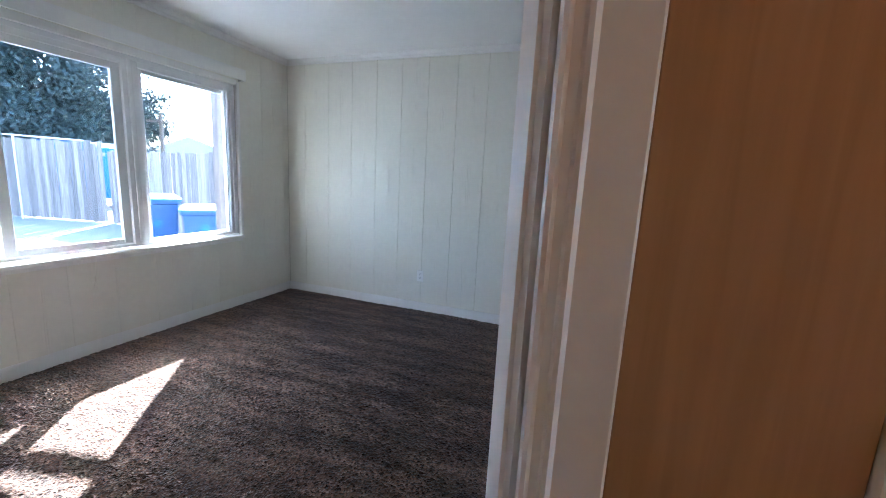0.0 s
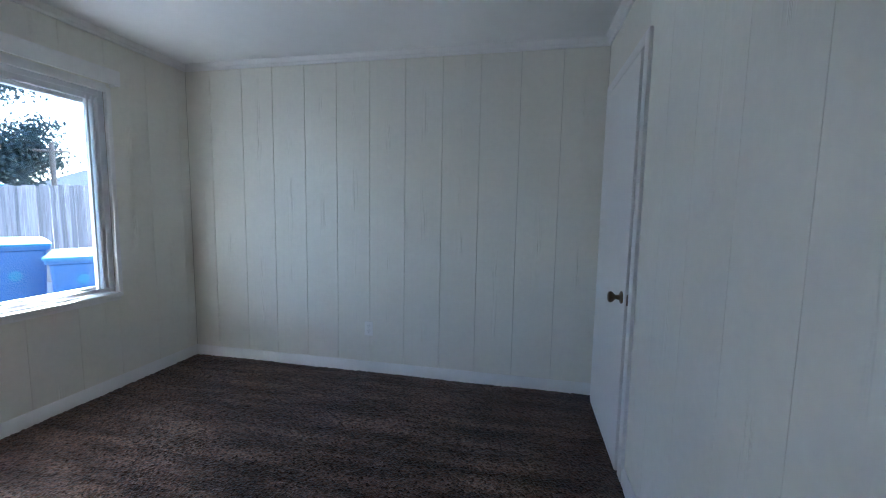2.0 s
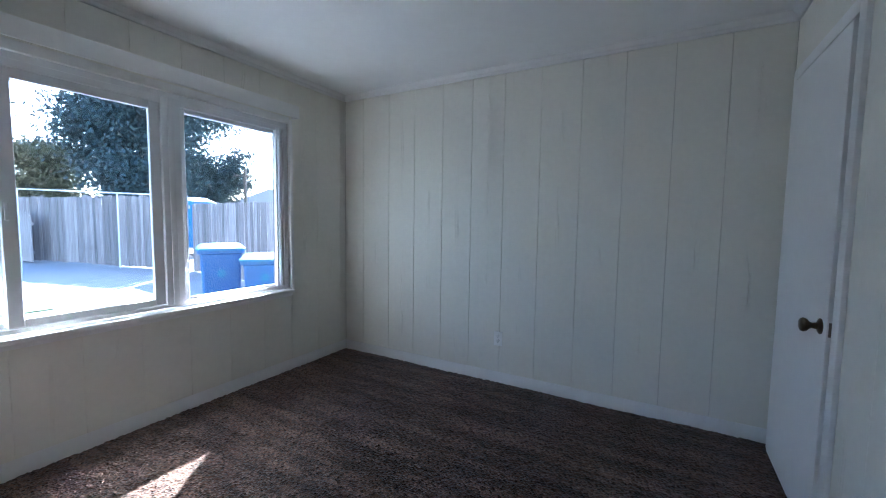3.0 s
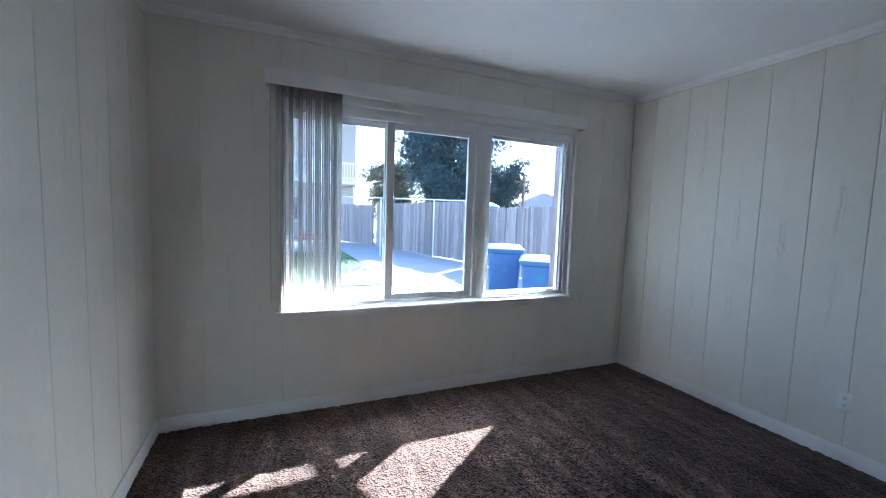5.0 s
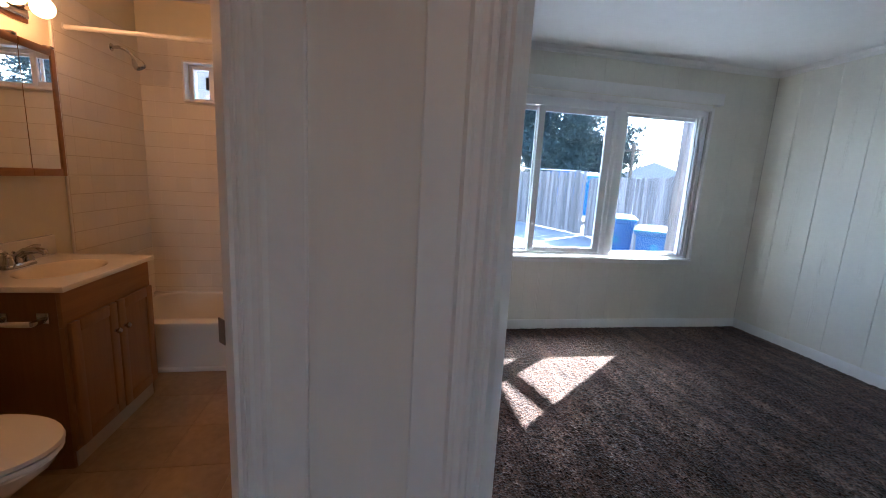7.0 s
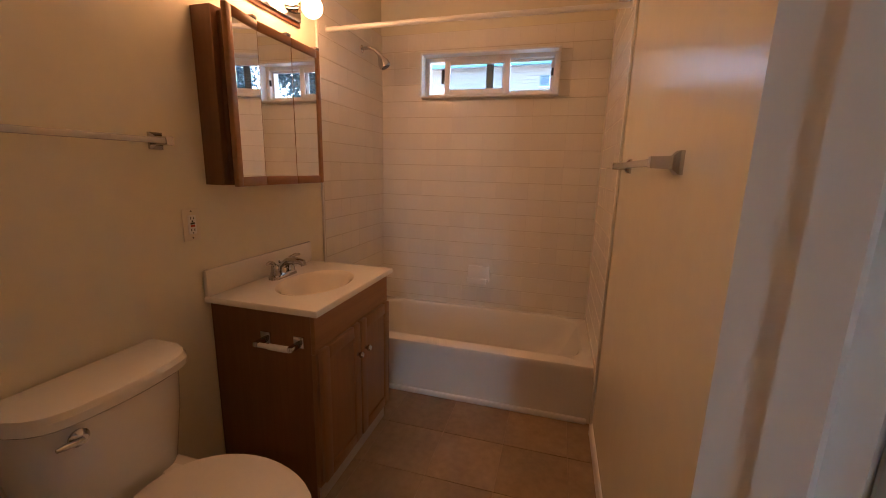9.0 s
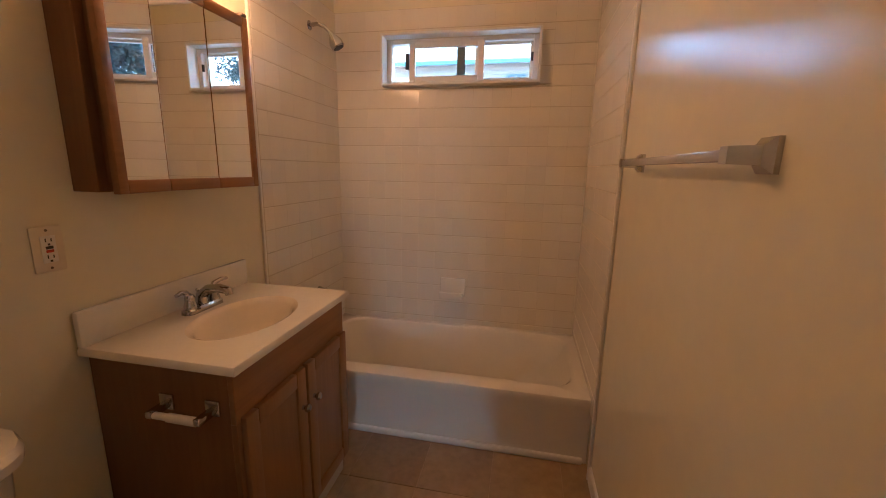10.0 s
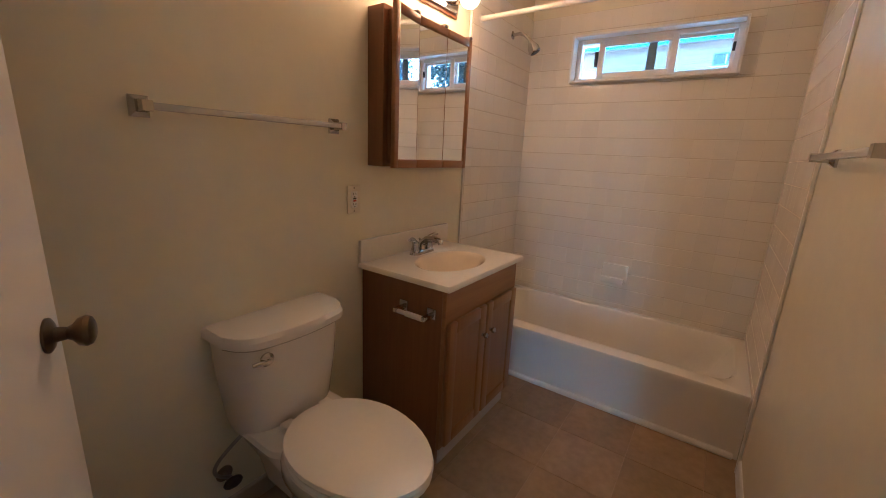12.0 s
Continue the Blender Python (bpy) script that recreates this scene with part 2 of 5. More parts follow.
M = {
    "board": board_mat("panel paint", (0.78, 0.757, 0.668)),
    "hallboard": mat("hall panel paint", (0.78, 0.75, 0.69), rough=0.38, vary=0.025, scale=2, fine=30, bump=0.05, bscale=18, stretch=(1, 1, 0.12)),
    "core": mat("wall core", (0.5, 0.47, 0.42), rough=0.8),
    "bathpaint": mat("bathroom wall paint", (0.80, 0.76, 0.59), spec=0.37, rough=0.22, vary=0.03, scale=2.0, bump=0.03, bscale=120),
    "ceiling": mat("ceiling paint", (0.87, 0.87, 0.85), rough=0.7, vary=0.025, scale=1.2, bump=0.08, bscale=90),
    "trim": mat("trim paint", (0.80, 0.79, 0.76), rough=0.35, vary=0.03, scale=3, bump=0.04, bscale=60),
    "door": mat("door paint", (0.80, 0.79, 0.765), rough=0.4, vary=0.02, scale=2, bump=0.05, bscale=40),
    "vinyl": mat("window vinyl", (0.82, 0.83, 0.84), rough=0.35, vary=0.02),
    "carpet": carpet_mat(),
    "glass": dirty(glass_mat("window glass"), 0.0014),
    "blind": mat("blind vinyl", (0.78, 0.75, 0.70), rough=0.45, vary=0.03),
    "brass": mat("antique brass", (0.17, 0.13, 0.085), rough=0.3, metal=1.0, vary=0.12, scale=30),
    "steel": mat("dull steel", (0.22, 0.19, 0.16), rough=0.45, metal=0.9, vary=0.15, scale=30),
    "chrome": mat("chrome", (0.52, 0.51, 0.50), rough=0.08, metal=1.0, vary=0.03, scale=20),
    "creamplate": mat("cream wall plate", (0.76, 0.70, 0.56), rough=0.3, vary=0.03),
    "plastic": mat("outlet plastic", (0.84, 0.83, 0.79), rough=0.3, vary=0.02),
    "slot": mat("dark slot", (0.03, 0.03, 0.03), rough=0.6),
    "red": mat("reset button red", (0.45, 0.05, 0.03), rough=0.4),
    "tile": mat("glazed wall tile", (0.82, 0.79, 0.72), rough=0.16, vary=0.02, scale=8, obrand=0.025),
    "grout": mat("tile grout", (0.58, 0.52, 0.43), rough=0.9, vary=0.12, scale=20),
    "porcelain": mat("porcelain", (0.85, 0.83, 0.78), rough=0.09, vary=0.015, coat=0.5),
    "marble": mat("cultured marble", (0.85, 0.82, 0.75), rough=0.16, vary=0.03, scale=7, coat=0.3),
    "basin": mat("basin marble", (0.82, 0.74, 0.59), rough=0.16, vary=0.03, scale=7, coat=0.3),
    "oak": wood_mat("stained oak", (0.29, 0.140, 0.043), (0.255, 0.118, 0.036)),
    "oakside": wood_mat("oak side veneer", (0.23, 0.105, 0.032), (0.20, 0.088, 0.026)),
    "oakx": wood_mat("stained oak rail", (0.33, 0.158, 0.050), (0.28, 0.128, 0.040), axis=0),
    "kick": mat("toe kick", (0.48, 0.42, 0.34), rough=0.6, vary=0.1),
    "mirror": mat("mirror", (0.93, 0.94, 0.94), rough=0.005, metal=1.0, vary=0.0),
    "vinylfloor": mat("vinyl floor tile", (0.34, 0.245, 0.14), rough=0.40, vary=0.22, scale=5, fine=28, bump=0.06, bscale=40, obrand=0.08),
    # brown wood colour stands in for dim, warm-lit shade on the hall wall
    "hallshade": wood_mat("warm shade hall panel", (0.46, 0.26, 0.115), (0.40, 0.22, 0.095), rough=0.45),
    "floorjoint": mat("pale floor joint", (0.44, 0.32, 0.20), rough=0.8, vary=0.2, scale=9),
    "floorgap": mat("floor joint", (0.16, 0.11, 0.07), rough=0.8),
    "bulb": glow_mat("lit bulb", (1.0, 0.425, 0.155), 2.45),
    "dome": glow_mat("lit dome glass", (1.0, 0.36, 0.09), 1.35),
    "hose": mat("braided hose", (0.32, 0.31, 0.30), rough=0.4, metal=0.7, vary=0.2, scale=80),
    "roller": mat("paper roller", (0.75, 0.73, 0.68), rough=0.35),
    "concrete": mat("patio concrete", (0.18, 0.18, 0.185), rough=0.9, vary=0.14, scale=0.7, fine=14, bump=0.3, bscale=30),
    "grass": mat("grass", (0.05, 0.085, 0.022), rough=0.9, vary=0.35, scale=1.4, fine=40, bump=0.6, bscale=60),
    "fence": wood_mat("weathered fence wood", (0.27, 0.225, 0.20), (0.13, 0.10, 0.09), rough=0.85, obrand=0.4),
    "bin": mat("blue bin plastic", (0.003, 0.060, 0.19), rough=0.6, vary=0.12, scale=8),
    "binlid": mat("bin lid plastic", (0.004, 0.115, 0.20), rough=0.6, vary=0.1),
    "rubber": mat("tyre rubber", (0.025, 0.025, 0.025), rough=0.8),
    "stucco": mat("pale stucco", (0.34, 0.29, 0.26), rough=0.9, vary=0.05, scale=2, bump=0.25, bscale=40),
    "siding": mat("lap siding", (0.28, 0.23, 0.20), rough=0.7, vary=0.04),
    "white": mat("white exterior paint", (0.55, 0.55, 0.55), rough=0.5, vary=0.04),
    "teal": mat("teal fascia", (0.16, 0.42, 0.42), rough=0.5, vary=0.06),
    # real paint on a house window; shade colour on the bathroom window's stile
    "slate": mat("slate paint and stile shade", (0.10, 0.14, 0.15), rough=0.6, vary=0.06),
    "darkpane": mat("dark pane", (0.05, 0.06, 0.07), rough=0.08, vary=0.1),
    "roof": mat("roof shingle", (0.22, 0.21, 0.21), rough=0.9, vary=0.2, scale=6, bump=0.4, bscale=20),
    "redstep": mat("red step paint", (0.33, 0.07, 0.05), rough=0.7),
    "bark": mat("bark", (0.10, 0.08, 0.065), rough=0.95, vary=0.25, scale=6, bump=0.6, bscale=14, stretch=(1, 1, 0.2)),
    "leaf": mat("tree leaf", (0.013, 0.030, 0.030), rough=0.6, vary=0.35, scale=2.5, fine=30),
    "leafpale": mat("shrub leaf", (0.05, 0.06, 0.03), rough=0.6, vary=0.35, scale=2.5, fine=30),
    "carpaint": mat("blue van paint", (0.015, 0.085, 0.26), rough=0.55, vary=0.04, spec=0.2),
    "greyhouse": mat("grey siding", (0.36, 0.37, 0.40), rough=0.8, vary=0.06),
    "dirt": mat("ground soil", (0.20, 0.18, 0.15), rough=1.0, vary=0.2, scale=0.6, fine=10),
    "label": mat("bin mark", (0.12, 0.22, 0.36), rough=0.6),
    "bar": mat("towel bar acrylic", (0.60, 0.58, 0.55), rough=0.2, metal=0.25, vary=0.03),
}

# the blind's vanes let part of the daylight through
vn, vlk = M["blind"].node_tree.nodes, M["blind"].node_tree.links
trl, mxs = vn.new("ShaderNodeBsdfTranslucent"), vn.new("ShaderNodeMixShader")
trl.inputs[0].default_value = (0.90, 0.89, 0.85, 1)
mxs.inputs[0].default_value = 0.55
vlk.new(vn["Principled BSDF"].outputs[0], mxs.inputs[1])
vlk.new(trl.outputs[0], mxs.inputs[2])
vlk.new(mxs.outputs[0], vn["Material Output"].inputs[0])

# ---------------------------------------------------------------- mesh helpers
def box(bm, x0, x1, y0, y1, z0, z1, bevel=0.0, seg=2):
    r = bmesh.ops.create_cube(bm, size=1.0)["verts"]
    for v in r:
        v.co = Vector(((x0 + x1) / 2 + v.co.x * (x1 - x0), (y0 + y1) / 2 + v.co.y * (y1 - y0), (z0 + z1) / 2 + v.co.z * (z1 - z0)))
    if bevel:
        es = list({e for v in r for e in v.link_edges})
        bmesh.ops.bevel(bm, geom=es, offset=bevel, segments=seg, profile=0.5, affect="EDGES", clamp_overlap=True)
    return r


def prism(bm, pts, z0, z1):
    lo = [bm.verts.new((x, y, z0)) for x, y in pts]
    hi = [bm.verts.new((x, y, z1)) for x, y in pts]
    bm.faces.new(lo[::-1])
    bm.faces.new(hi)
    for i in range(len(pts)):
        j = (i + 1) % len(pts)
        bm.faces.new((lo[i], lo[j], hi[j], hi[i]))


def sweep(bm, profile, a, b, up=(0, 0, 1)):
    """A profile of (out, up) carried from a to b; out points to the right-hand side of the way from a to b."""
    a, b, u = Vector(a), Vector(b), Vector(up)
    o = (b - a).normalized().cross(u).normalized()
    p = [bm.verts.new(a + o * x + u * y) for x, y in profile]
    q = [bm.verts.new(b + o * x + u * y) for x, y in profile]
    n = len(profile)
    for i in range(n):
        j = (i + 1) % n
        bm.faces.new((p[i], p[j], q[j], q[i]))
    bm.faces.new(p[::-1])
    bm.faces.new(q)


def ring(c, d, r, n, sx=1.0):
    d = Vector(d).normalized()
    u = d.orthogonal().normalized()
    w = d.cross(u)
    return [Vector(c) + (u * math.cos(2 * math.pi * i / n) + w * math.sin(2 * math.pi * i / n)) * r for i in range(n)]


def loft(bm, rings, cap=True):
    vs = [[bm.verts.new(p) for p in r] for r in rings]
    n = len(vs[0])
    for a, b in zip(vs, vs[1:]):
        for i in range(n):
            bm.faces.new((a[i], a[(i + 1) % n], b[(i + 1) % n], b[i]))
    if cap:
        bm.faces.new(vs[0][::-1])
        bm.faces.new(vs[-1])


def lathe(bm, prof, origin, axis, n=24):
    """prof: (distance along axis, radius)."""
    o, d = Vector(origin), Vector(axis).normalized()
    loft(bm, [ring(o + d * h, d, max(r, 1e-4), n) for h, r in prof])


def tube(bm, pts, r, n=12):
    pts = [Vector(p) for p in pts]
    u = None
    rings = []
    for i, p in enumerate(pts):
        d = (pts[min(i + 1, len(pts) - 1)] - pts[max(i - 1, 0)]).normalized()
        u = (u - d * u.dot(d)).normalized() if u is not None else d.orthogonal().normalized()
        w = d.cross(u)
        rr = r[i] if isinstance(r, (list, tuple)) else r
        rings.append([p + (u * math.cos(2 * math.pi * k / n) + w * math.sin(2 * math.pi * k / n)) * rr for k in range(n)])
    loft(bm, rings)


def ball(bm, c, r, sub=2, sc=(1, 1, 1)):
    vs = bmesh.ops.create_icosphere(bm, subdivisions=sub, radius=r)["verts"]
    for v in vs:
        v.co = Vector((v.co.x * sc[0], v.co.y * sc[1], v.co.z * sc[2])) + Vector(c)
    return vs


def mesh_of(name, bm, material, smooth=True):
    bmesh.ops.recalc_face_normals(bm, faces=bm.faces)
    if smooth:
        for f in bm.faces:
            f.smooth = True
        for e in bm.edges:
            if len(e.link_faces) == 2 and e.calc_face_angle() > 0.62:
                e.smooth = False
    me = bpy.data.meshes.new(name)
    bm.to_mesh(me)
    bm.free()
    me.materials.append(M[material])
    return me


def part(name, bm, material, parent=None, label=""):
    ob = new(name, mesh_of(name, bm, material))
    ob.parent = parent
    if label:
        tagged(ob, label)
    return ob


def thing(name, loc, label, category, rz=0.0, group="", kind=""):
    ob = new(name)
    ob.empty_display_size = 0.1
    ob.matrix_basis = pose(*loc, 0, 0, rz)
    return tagged(ob, label, category, group, kind)


def B():
    return bmesh.new()


def structure(name, bm, material, label, category):
    return tagged(part(name, bm, material), label, category, kind="structure")


# ---------------------------------------------------------------- plan
XW, XE, YS, YN, ZC = -1.736, 1.62, 2.967, 6.682, 2.48
BW, BS, BN = -1.754, 1.283, 2.807
# hall corners of the two angled doorways, and their room-side corners
BED_A, BED_B, BED_AI, BED_BI = (0.808, 3.208), (1.352, 3.765), (0.766, 3.248), (1.310, 3.805)
BATH_A, BATH_B, BATH_AI, BATH_BI = (1.19, 2.19), (0.712, 2.723), (1.138, 2.143), (0.660, 2.676)
T = 0.012


def wall(name, polys, label, material="core"):
    bm = B()
    for pts, z0, z1 in polys:
        prism(bm, pts, z0, z1)
    return structure(name, bm, material, label, "wall")


def rect(x0, x1, y0, y1):
    return [(x0, y0), (x1, y0), (x1, y1), (x0, y1)]


# window wall of the bedroom, round the opening y 3.67..6.02, z 0.69..2.12
WY0, WY1, WZ0, WZ1 = 3.67, 6.02, 0.69, 2.10
wall_west = wall("wall_west", [(rect(-1.93, XW - T, 2.895, WY0), -0.1, ZC), (rect(-1.93, XW - T, WY1, 6.80), -0.1, ZC),
                 (rect(-1.93, XW - T, WY0, WY1), -0.1, WZ0), (rect(-1.93, XW - T, WY0, WY1), WZ1, ZC)], "painted plank window wall of the bedroom")
wall_north = wall("wall_north", [(rect(-1.93, 2.4, YN + T, 6.80), -0.1, ZC)], "cream painted vertical plank wall")
DY0, DY1, DH = 5.79, 6.56, 2.085
wall_east = wall("wall_east", [([BED_B, (5.2, 3.765), (5.2, 3.885), (1.75, 3.885), (1.75, DY0), (XE + T, DY0), (XE + T, 4.05), BED_BI], -0.1, ZC),
                 (rect(XE + T, 1.75, DY1, YN), -0.1, ZC), (rect(XE + T, 1.75, DY0, DY1), DH, ZC)], "cream painted plank wall with a closet door")
wall_south = wall("wall_south", [([(-1.93, YS - T), (0.25, YS - T), BED_AI, BED_A, BATH_B, BATH_BI, (0.53, BN), (BW, BN), (-1.93, BN)], -0.1, ZC)],
                  "painted partition between bedroom and bathroom", "bathpaint")
wall_header = wall("wall_header", [([BED_A, BED_B, BED_BI, BED_AI], 2.06, ZC),
                   ([BATH_B, BATH_A, BATH_AI, BATH_BI], 2.06, ZC)], "painted wall over the two angled doorways", "hallboard")
wall_bath_west = wall("wall_bath_west", [(rect(-1.904, BW - 0.008, 1.16, 1.614), -0.1, ZC), (rect(-1.904, BW - 0.008, 2.489, 2.895), -0.1, ZC),
                      (rect(-1.904, BW - 0.008, 1.614, 2.489), -0.1, 1.803), (rect(-1.904, BW - 0.008, 1.614, 2.489), 2.055, ZC)], "tiled end wall of the bathtub alcove", "bathpaint")
wall_bath_south = wall("wall_bath_south", [(rect(BW - 0.008, 1.9, 1.16, BS), -0.1, ZC)], "cream painted bathroom wall", "bathpaint")
wall_bath_east = wall("wall_bath_east", [([BATH_A, (5.2, 2.19), (5.2, 2.07), (1.60, 2.07), (1.60, BS), (1.48, BS), (1.48, 2.07), (1.15, 2.07), BATH_AI], -0.1, ZC)],
                      "painted wall closing bathroom and hall", "bathpaint")
# the gap in this unseen wall is added to brighten the hall with daylight
wall_hall_east = wall("wall_hall_east", [(rect(5.2, 5.32, 2.07, 3.25), -0.1, ZC), (rect(5.2, 5.32, 3.70, 3.885), -0.1, ZC), (rect(5.2, 5.32, 3.25, 3.70), 2.06, ZC)], "painted hall end wall, unseen, with a gap added to let in daylight", "hallboard")
wall_closet = wall("wall_closet", [(rect(2.3, 2.4, 3.94, YN + T), -0.1, ZC)], "plain closet back wall", "bathpaint")

bm = B()
box(bm, -1.97, 5.32, 1.16, 6.80, ZC, ZC + 0.12)
structure("ceiling", bm, "ceiling", "flat white painted ceiling", "ceiling")

# bedroom and hall carpet: a sheet of tufted pile
nx, ny = 330, 370
rng = np.random.default_rng(3)
cx, cy = np.linspace(XW - 0.02, 2.6, nx), np.linspace(1.95, YN + 0.02, ny)
gx, gy = np.meshgrid(cx, cy, indexing="ij")
gz = rng.uniform(-0.007, 0.004, gx.shape) + 0.002 * np.sin(gx * 5 + 3 * gy)
verts = np.stack([gx, gy, gz], -1).reshape(-1, 3)
faces = []
for i in range(nx - 1):
    for j in range(ny - 1):
        x, y = cx[i], cy[j]
        if y < YS - 0.03 and x < 0.7 or x + y < 3.40 and y < 2.9:
            continue
        a = i * ny + j
        faces.append((a, a + ny, a + ny + 1, a + 1))
me = bpy.data.meshes.new("floor")
me.from_pydata(verts.tolist(), [], faces)
me.materials.append(M["carpet"])
for p in me.polygons:
    p.use_smooth = True
floor = tagged(new("floor", me), "dark brown cut-pile carpet, freshly vacuumed", "carpet", kind="structure")
bm = B()
box(bm, -1.97, 5.32, 1.16, 6.80, -0.16, -0.03)
box(bm, 2.59, 5.32, 2.06, 3.885, -0.03, 0.0)
structure("floor_slab", bm, "floorgap", "subfloor under carpet and tile", "floor")


def base_run(bm, a, b):
    sweep(bm, [(0, -0.01), (0.014, -0.01), (0.014, 0.062), (0.009, 0.074), (0.006, 0.084), (0, 0.084)], a, b)


def crown_run(bm, a, b):
    sweep(bm, [(0, 0), (0.012, 0), (0.020, 0.012), (0.020, 0.022), (0.036, 0.038), (0.044, 0.050), (0, 0.050)], a, b)


for nm, a, b in (("baseboard_north", (XW, YN, 0), (XE, YN, 0)), ("baseboard_west", (XW, YS, 0), (XW, YN, 0)),
                 ("baseboard_south", (0.25, YS, 0), (XW, YS, 0)), ("baseboard_east", (XE, 5.72, 0), (XE, 4.05, 0))):
    bm = B()
    base_run(bm, a, b)
    structure(nm, bm, "trim", "white painted wooden baseboard", "baseboard")
for nm, a, b in (("trim_crown_north", (XW, YN, ZC - 0.05), (XE, YN, ZC - 0.05)), ("trim_crown_west", (XW, YS, ZC - 0.05), (XW, YN, ZC - 0.05)),
                 ("trim_crown_south", (0.25, YS, ZC - 0.05), (XW, YS, ZC - 0.05)), ("trim_crown_east", (XE, YN, ZC - 0.05), (XE, 4.05, ZC - 0.05))):
    bm = B()
    crown_run(bm, a, b)
    structure(nm, bm, "trim", "white painted crown moulding", "moulding")


# ---------------------------------------------------------------- doors and casings
def casing_leg(bm, a, b, w, z1, side=1, z0=0.0):
    """Upright moulded casing on the wall line from a towards b (opening side first), w wide, proud to one side of a->b."""
    a, b = Vector((*a, 0)), Vector((*b, 0))
    d = (b - a).normalized()
    o = d.cross(Vector((0, 0, 1))) * side
    prof = [(0, 0), (0, 0.014), (0.006, 0.021), (0.014, 0.021), (0.020, 0.013), (0.034, 0.013), (0.040, 0.020), (0.048, 0.021), (0.056, 0.012), (w - 0.004, 0.012), (w, 0.009), (w, 0)]
    lo = [bm.verts.new(a + d * s + o * t + Vector((0, 0, z0))) for s, t in prof]
    hi = [bm.verts.new(a + d * s + o * t + Vector((0, 0, z1))) for s, t in prof]
    n = len(prof)
    for i in range(n):
        j = (i + 1) % n
        bm.faces.new((lo[i], lo[j], hi[j], hi[i]))
    bm.faces.new(lo[::-1])
    bm.faces.new(hi)


def knob_set(parent, at, out, z, material="brass"):
    """A round door knob with rosette; out is the unit way off the door face."""
    bm = B()
    o = Vector((*at, z))
    lathe(bm, [(0, 0.032), (0.004, 0.032), (0.008, 0.026), (0.012, 0.014), (0.028, 0.0115), (0.036, 0.016), (0.044, 0.026), (0.054, 0.029), (0.062, 0.026), (0.066, 0.018), (0.0665, 0.001)], o, (*out, 0), 28)
    return part("knob", bm, material, parent, "round antique brass knob")


def strike(parent, at, d, o, z):
    """A latch strike plate on a jamb face."""
    bm = B()
    a, d, o = Vector((*at, z)), Vector((*d, 0)).normalized(), Vector((*o, 0)).normalized()
    u = Vector((0, 0, 1))
    for s, h, t in ((0.014, 0.028, 0.002),):
        vs = [bm.verts.new(a + d * x + u * y + o * k) for k in (0, t) for x, y in ((-s, -h), (s, -h), (s, h), (-s, h))]
        for f in ((0, 1, 2, 3), (7, 6, 5, 4), (0, 4, 5, 1), (1, 5, 6, 2), (2, 6, 7, 3), (3, 7, 4, 0)):
            bm.faces.new([vs[i] for i in f])
    return part("strike_plate", bm, "steel", parent, "dark worn strike plate")


def slab_door(name, hinge, rz, width, label, knob_z=0.90, knob_sides=(1, -1), height=2.02):
    """A flush door in its own frame: hinge line at the origin, slab along +x, thickness along -y..0."""
    d = thing(name, (*hinge, 0.012), label, "door", rz, kind="structure")
    bm = B()
    box(bm, 0.003, width, -0.035, 0, 0, height, 0.002, 1)
    part("slab", bm, "door", d)
    for s in knob_sides:
        bm = B()
        lathe(bm, [(0, 0.032), (0.004, 0.032), (0.008, 0.026), (0.012, 0.014), (0.028, 0.0115), (0.036, 0.016), (0.044, 0.026), (0.054, 0.029), (0.062, 0.026), (0.066, 0.018), (0.0665, 0.001)],
              (width - 0.065, 0 if s > 0 else -0.035, knob_z), (0, s, 0), 28)
        part("knob", bm, "brass", d, "round antique brass knob")
    bm = B()
    box(bm, width - 0.0005, width + 0.002, -0.029, -0.006, knob_z - 0.028, knob_z + 0.028)
    box(bm, width, width + 0.010, -0.022, -0.013, knob_z - 0.008, knob_z + 0.008, 0.002)
    part("latch", bm, "steel", d, "dark latch plate and bolt")
    for z in (0.2, 1.0, 1.8):
        bm = B()
        lathe(bm, [(0, 0.006), (0.09, 0.006)], (-0.004, 0.004, z), (0, 0, 1), 10)
        part("hinge", bm, "trim", d, "painted-over hinge knuckle")
    return d


# bedroom door stands open against the south wall, its hinges on the doorway's near jamb
bed_rz = math.degrees(math.atan2(3.03 - 3.262, 0.068 - 0.772))
slab_door("door_1", (0.772, 3.262), bed_rz, 0.74, "white flush bedroom door standing open against the wall", 0.92, (-1,))
# bathroom door stands open inwards
bath_rz = math.degrees(math.atan2(1.51 - 2.10, 0.875 - 1.145))
slab_door("door_2", (1.145, 2.10), bath_rz, 0.64, "white flush bathroom door standing open", 0.945, (1, -1))


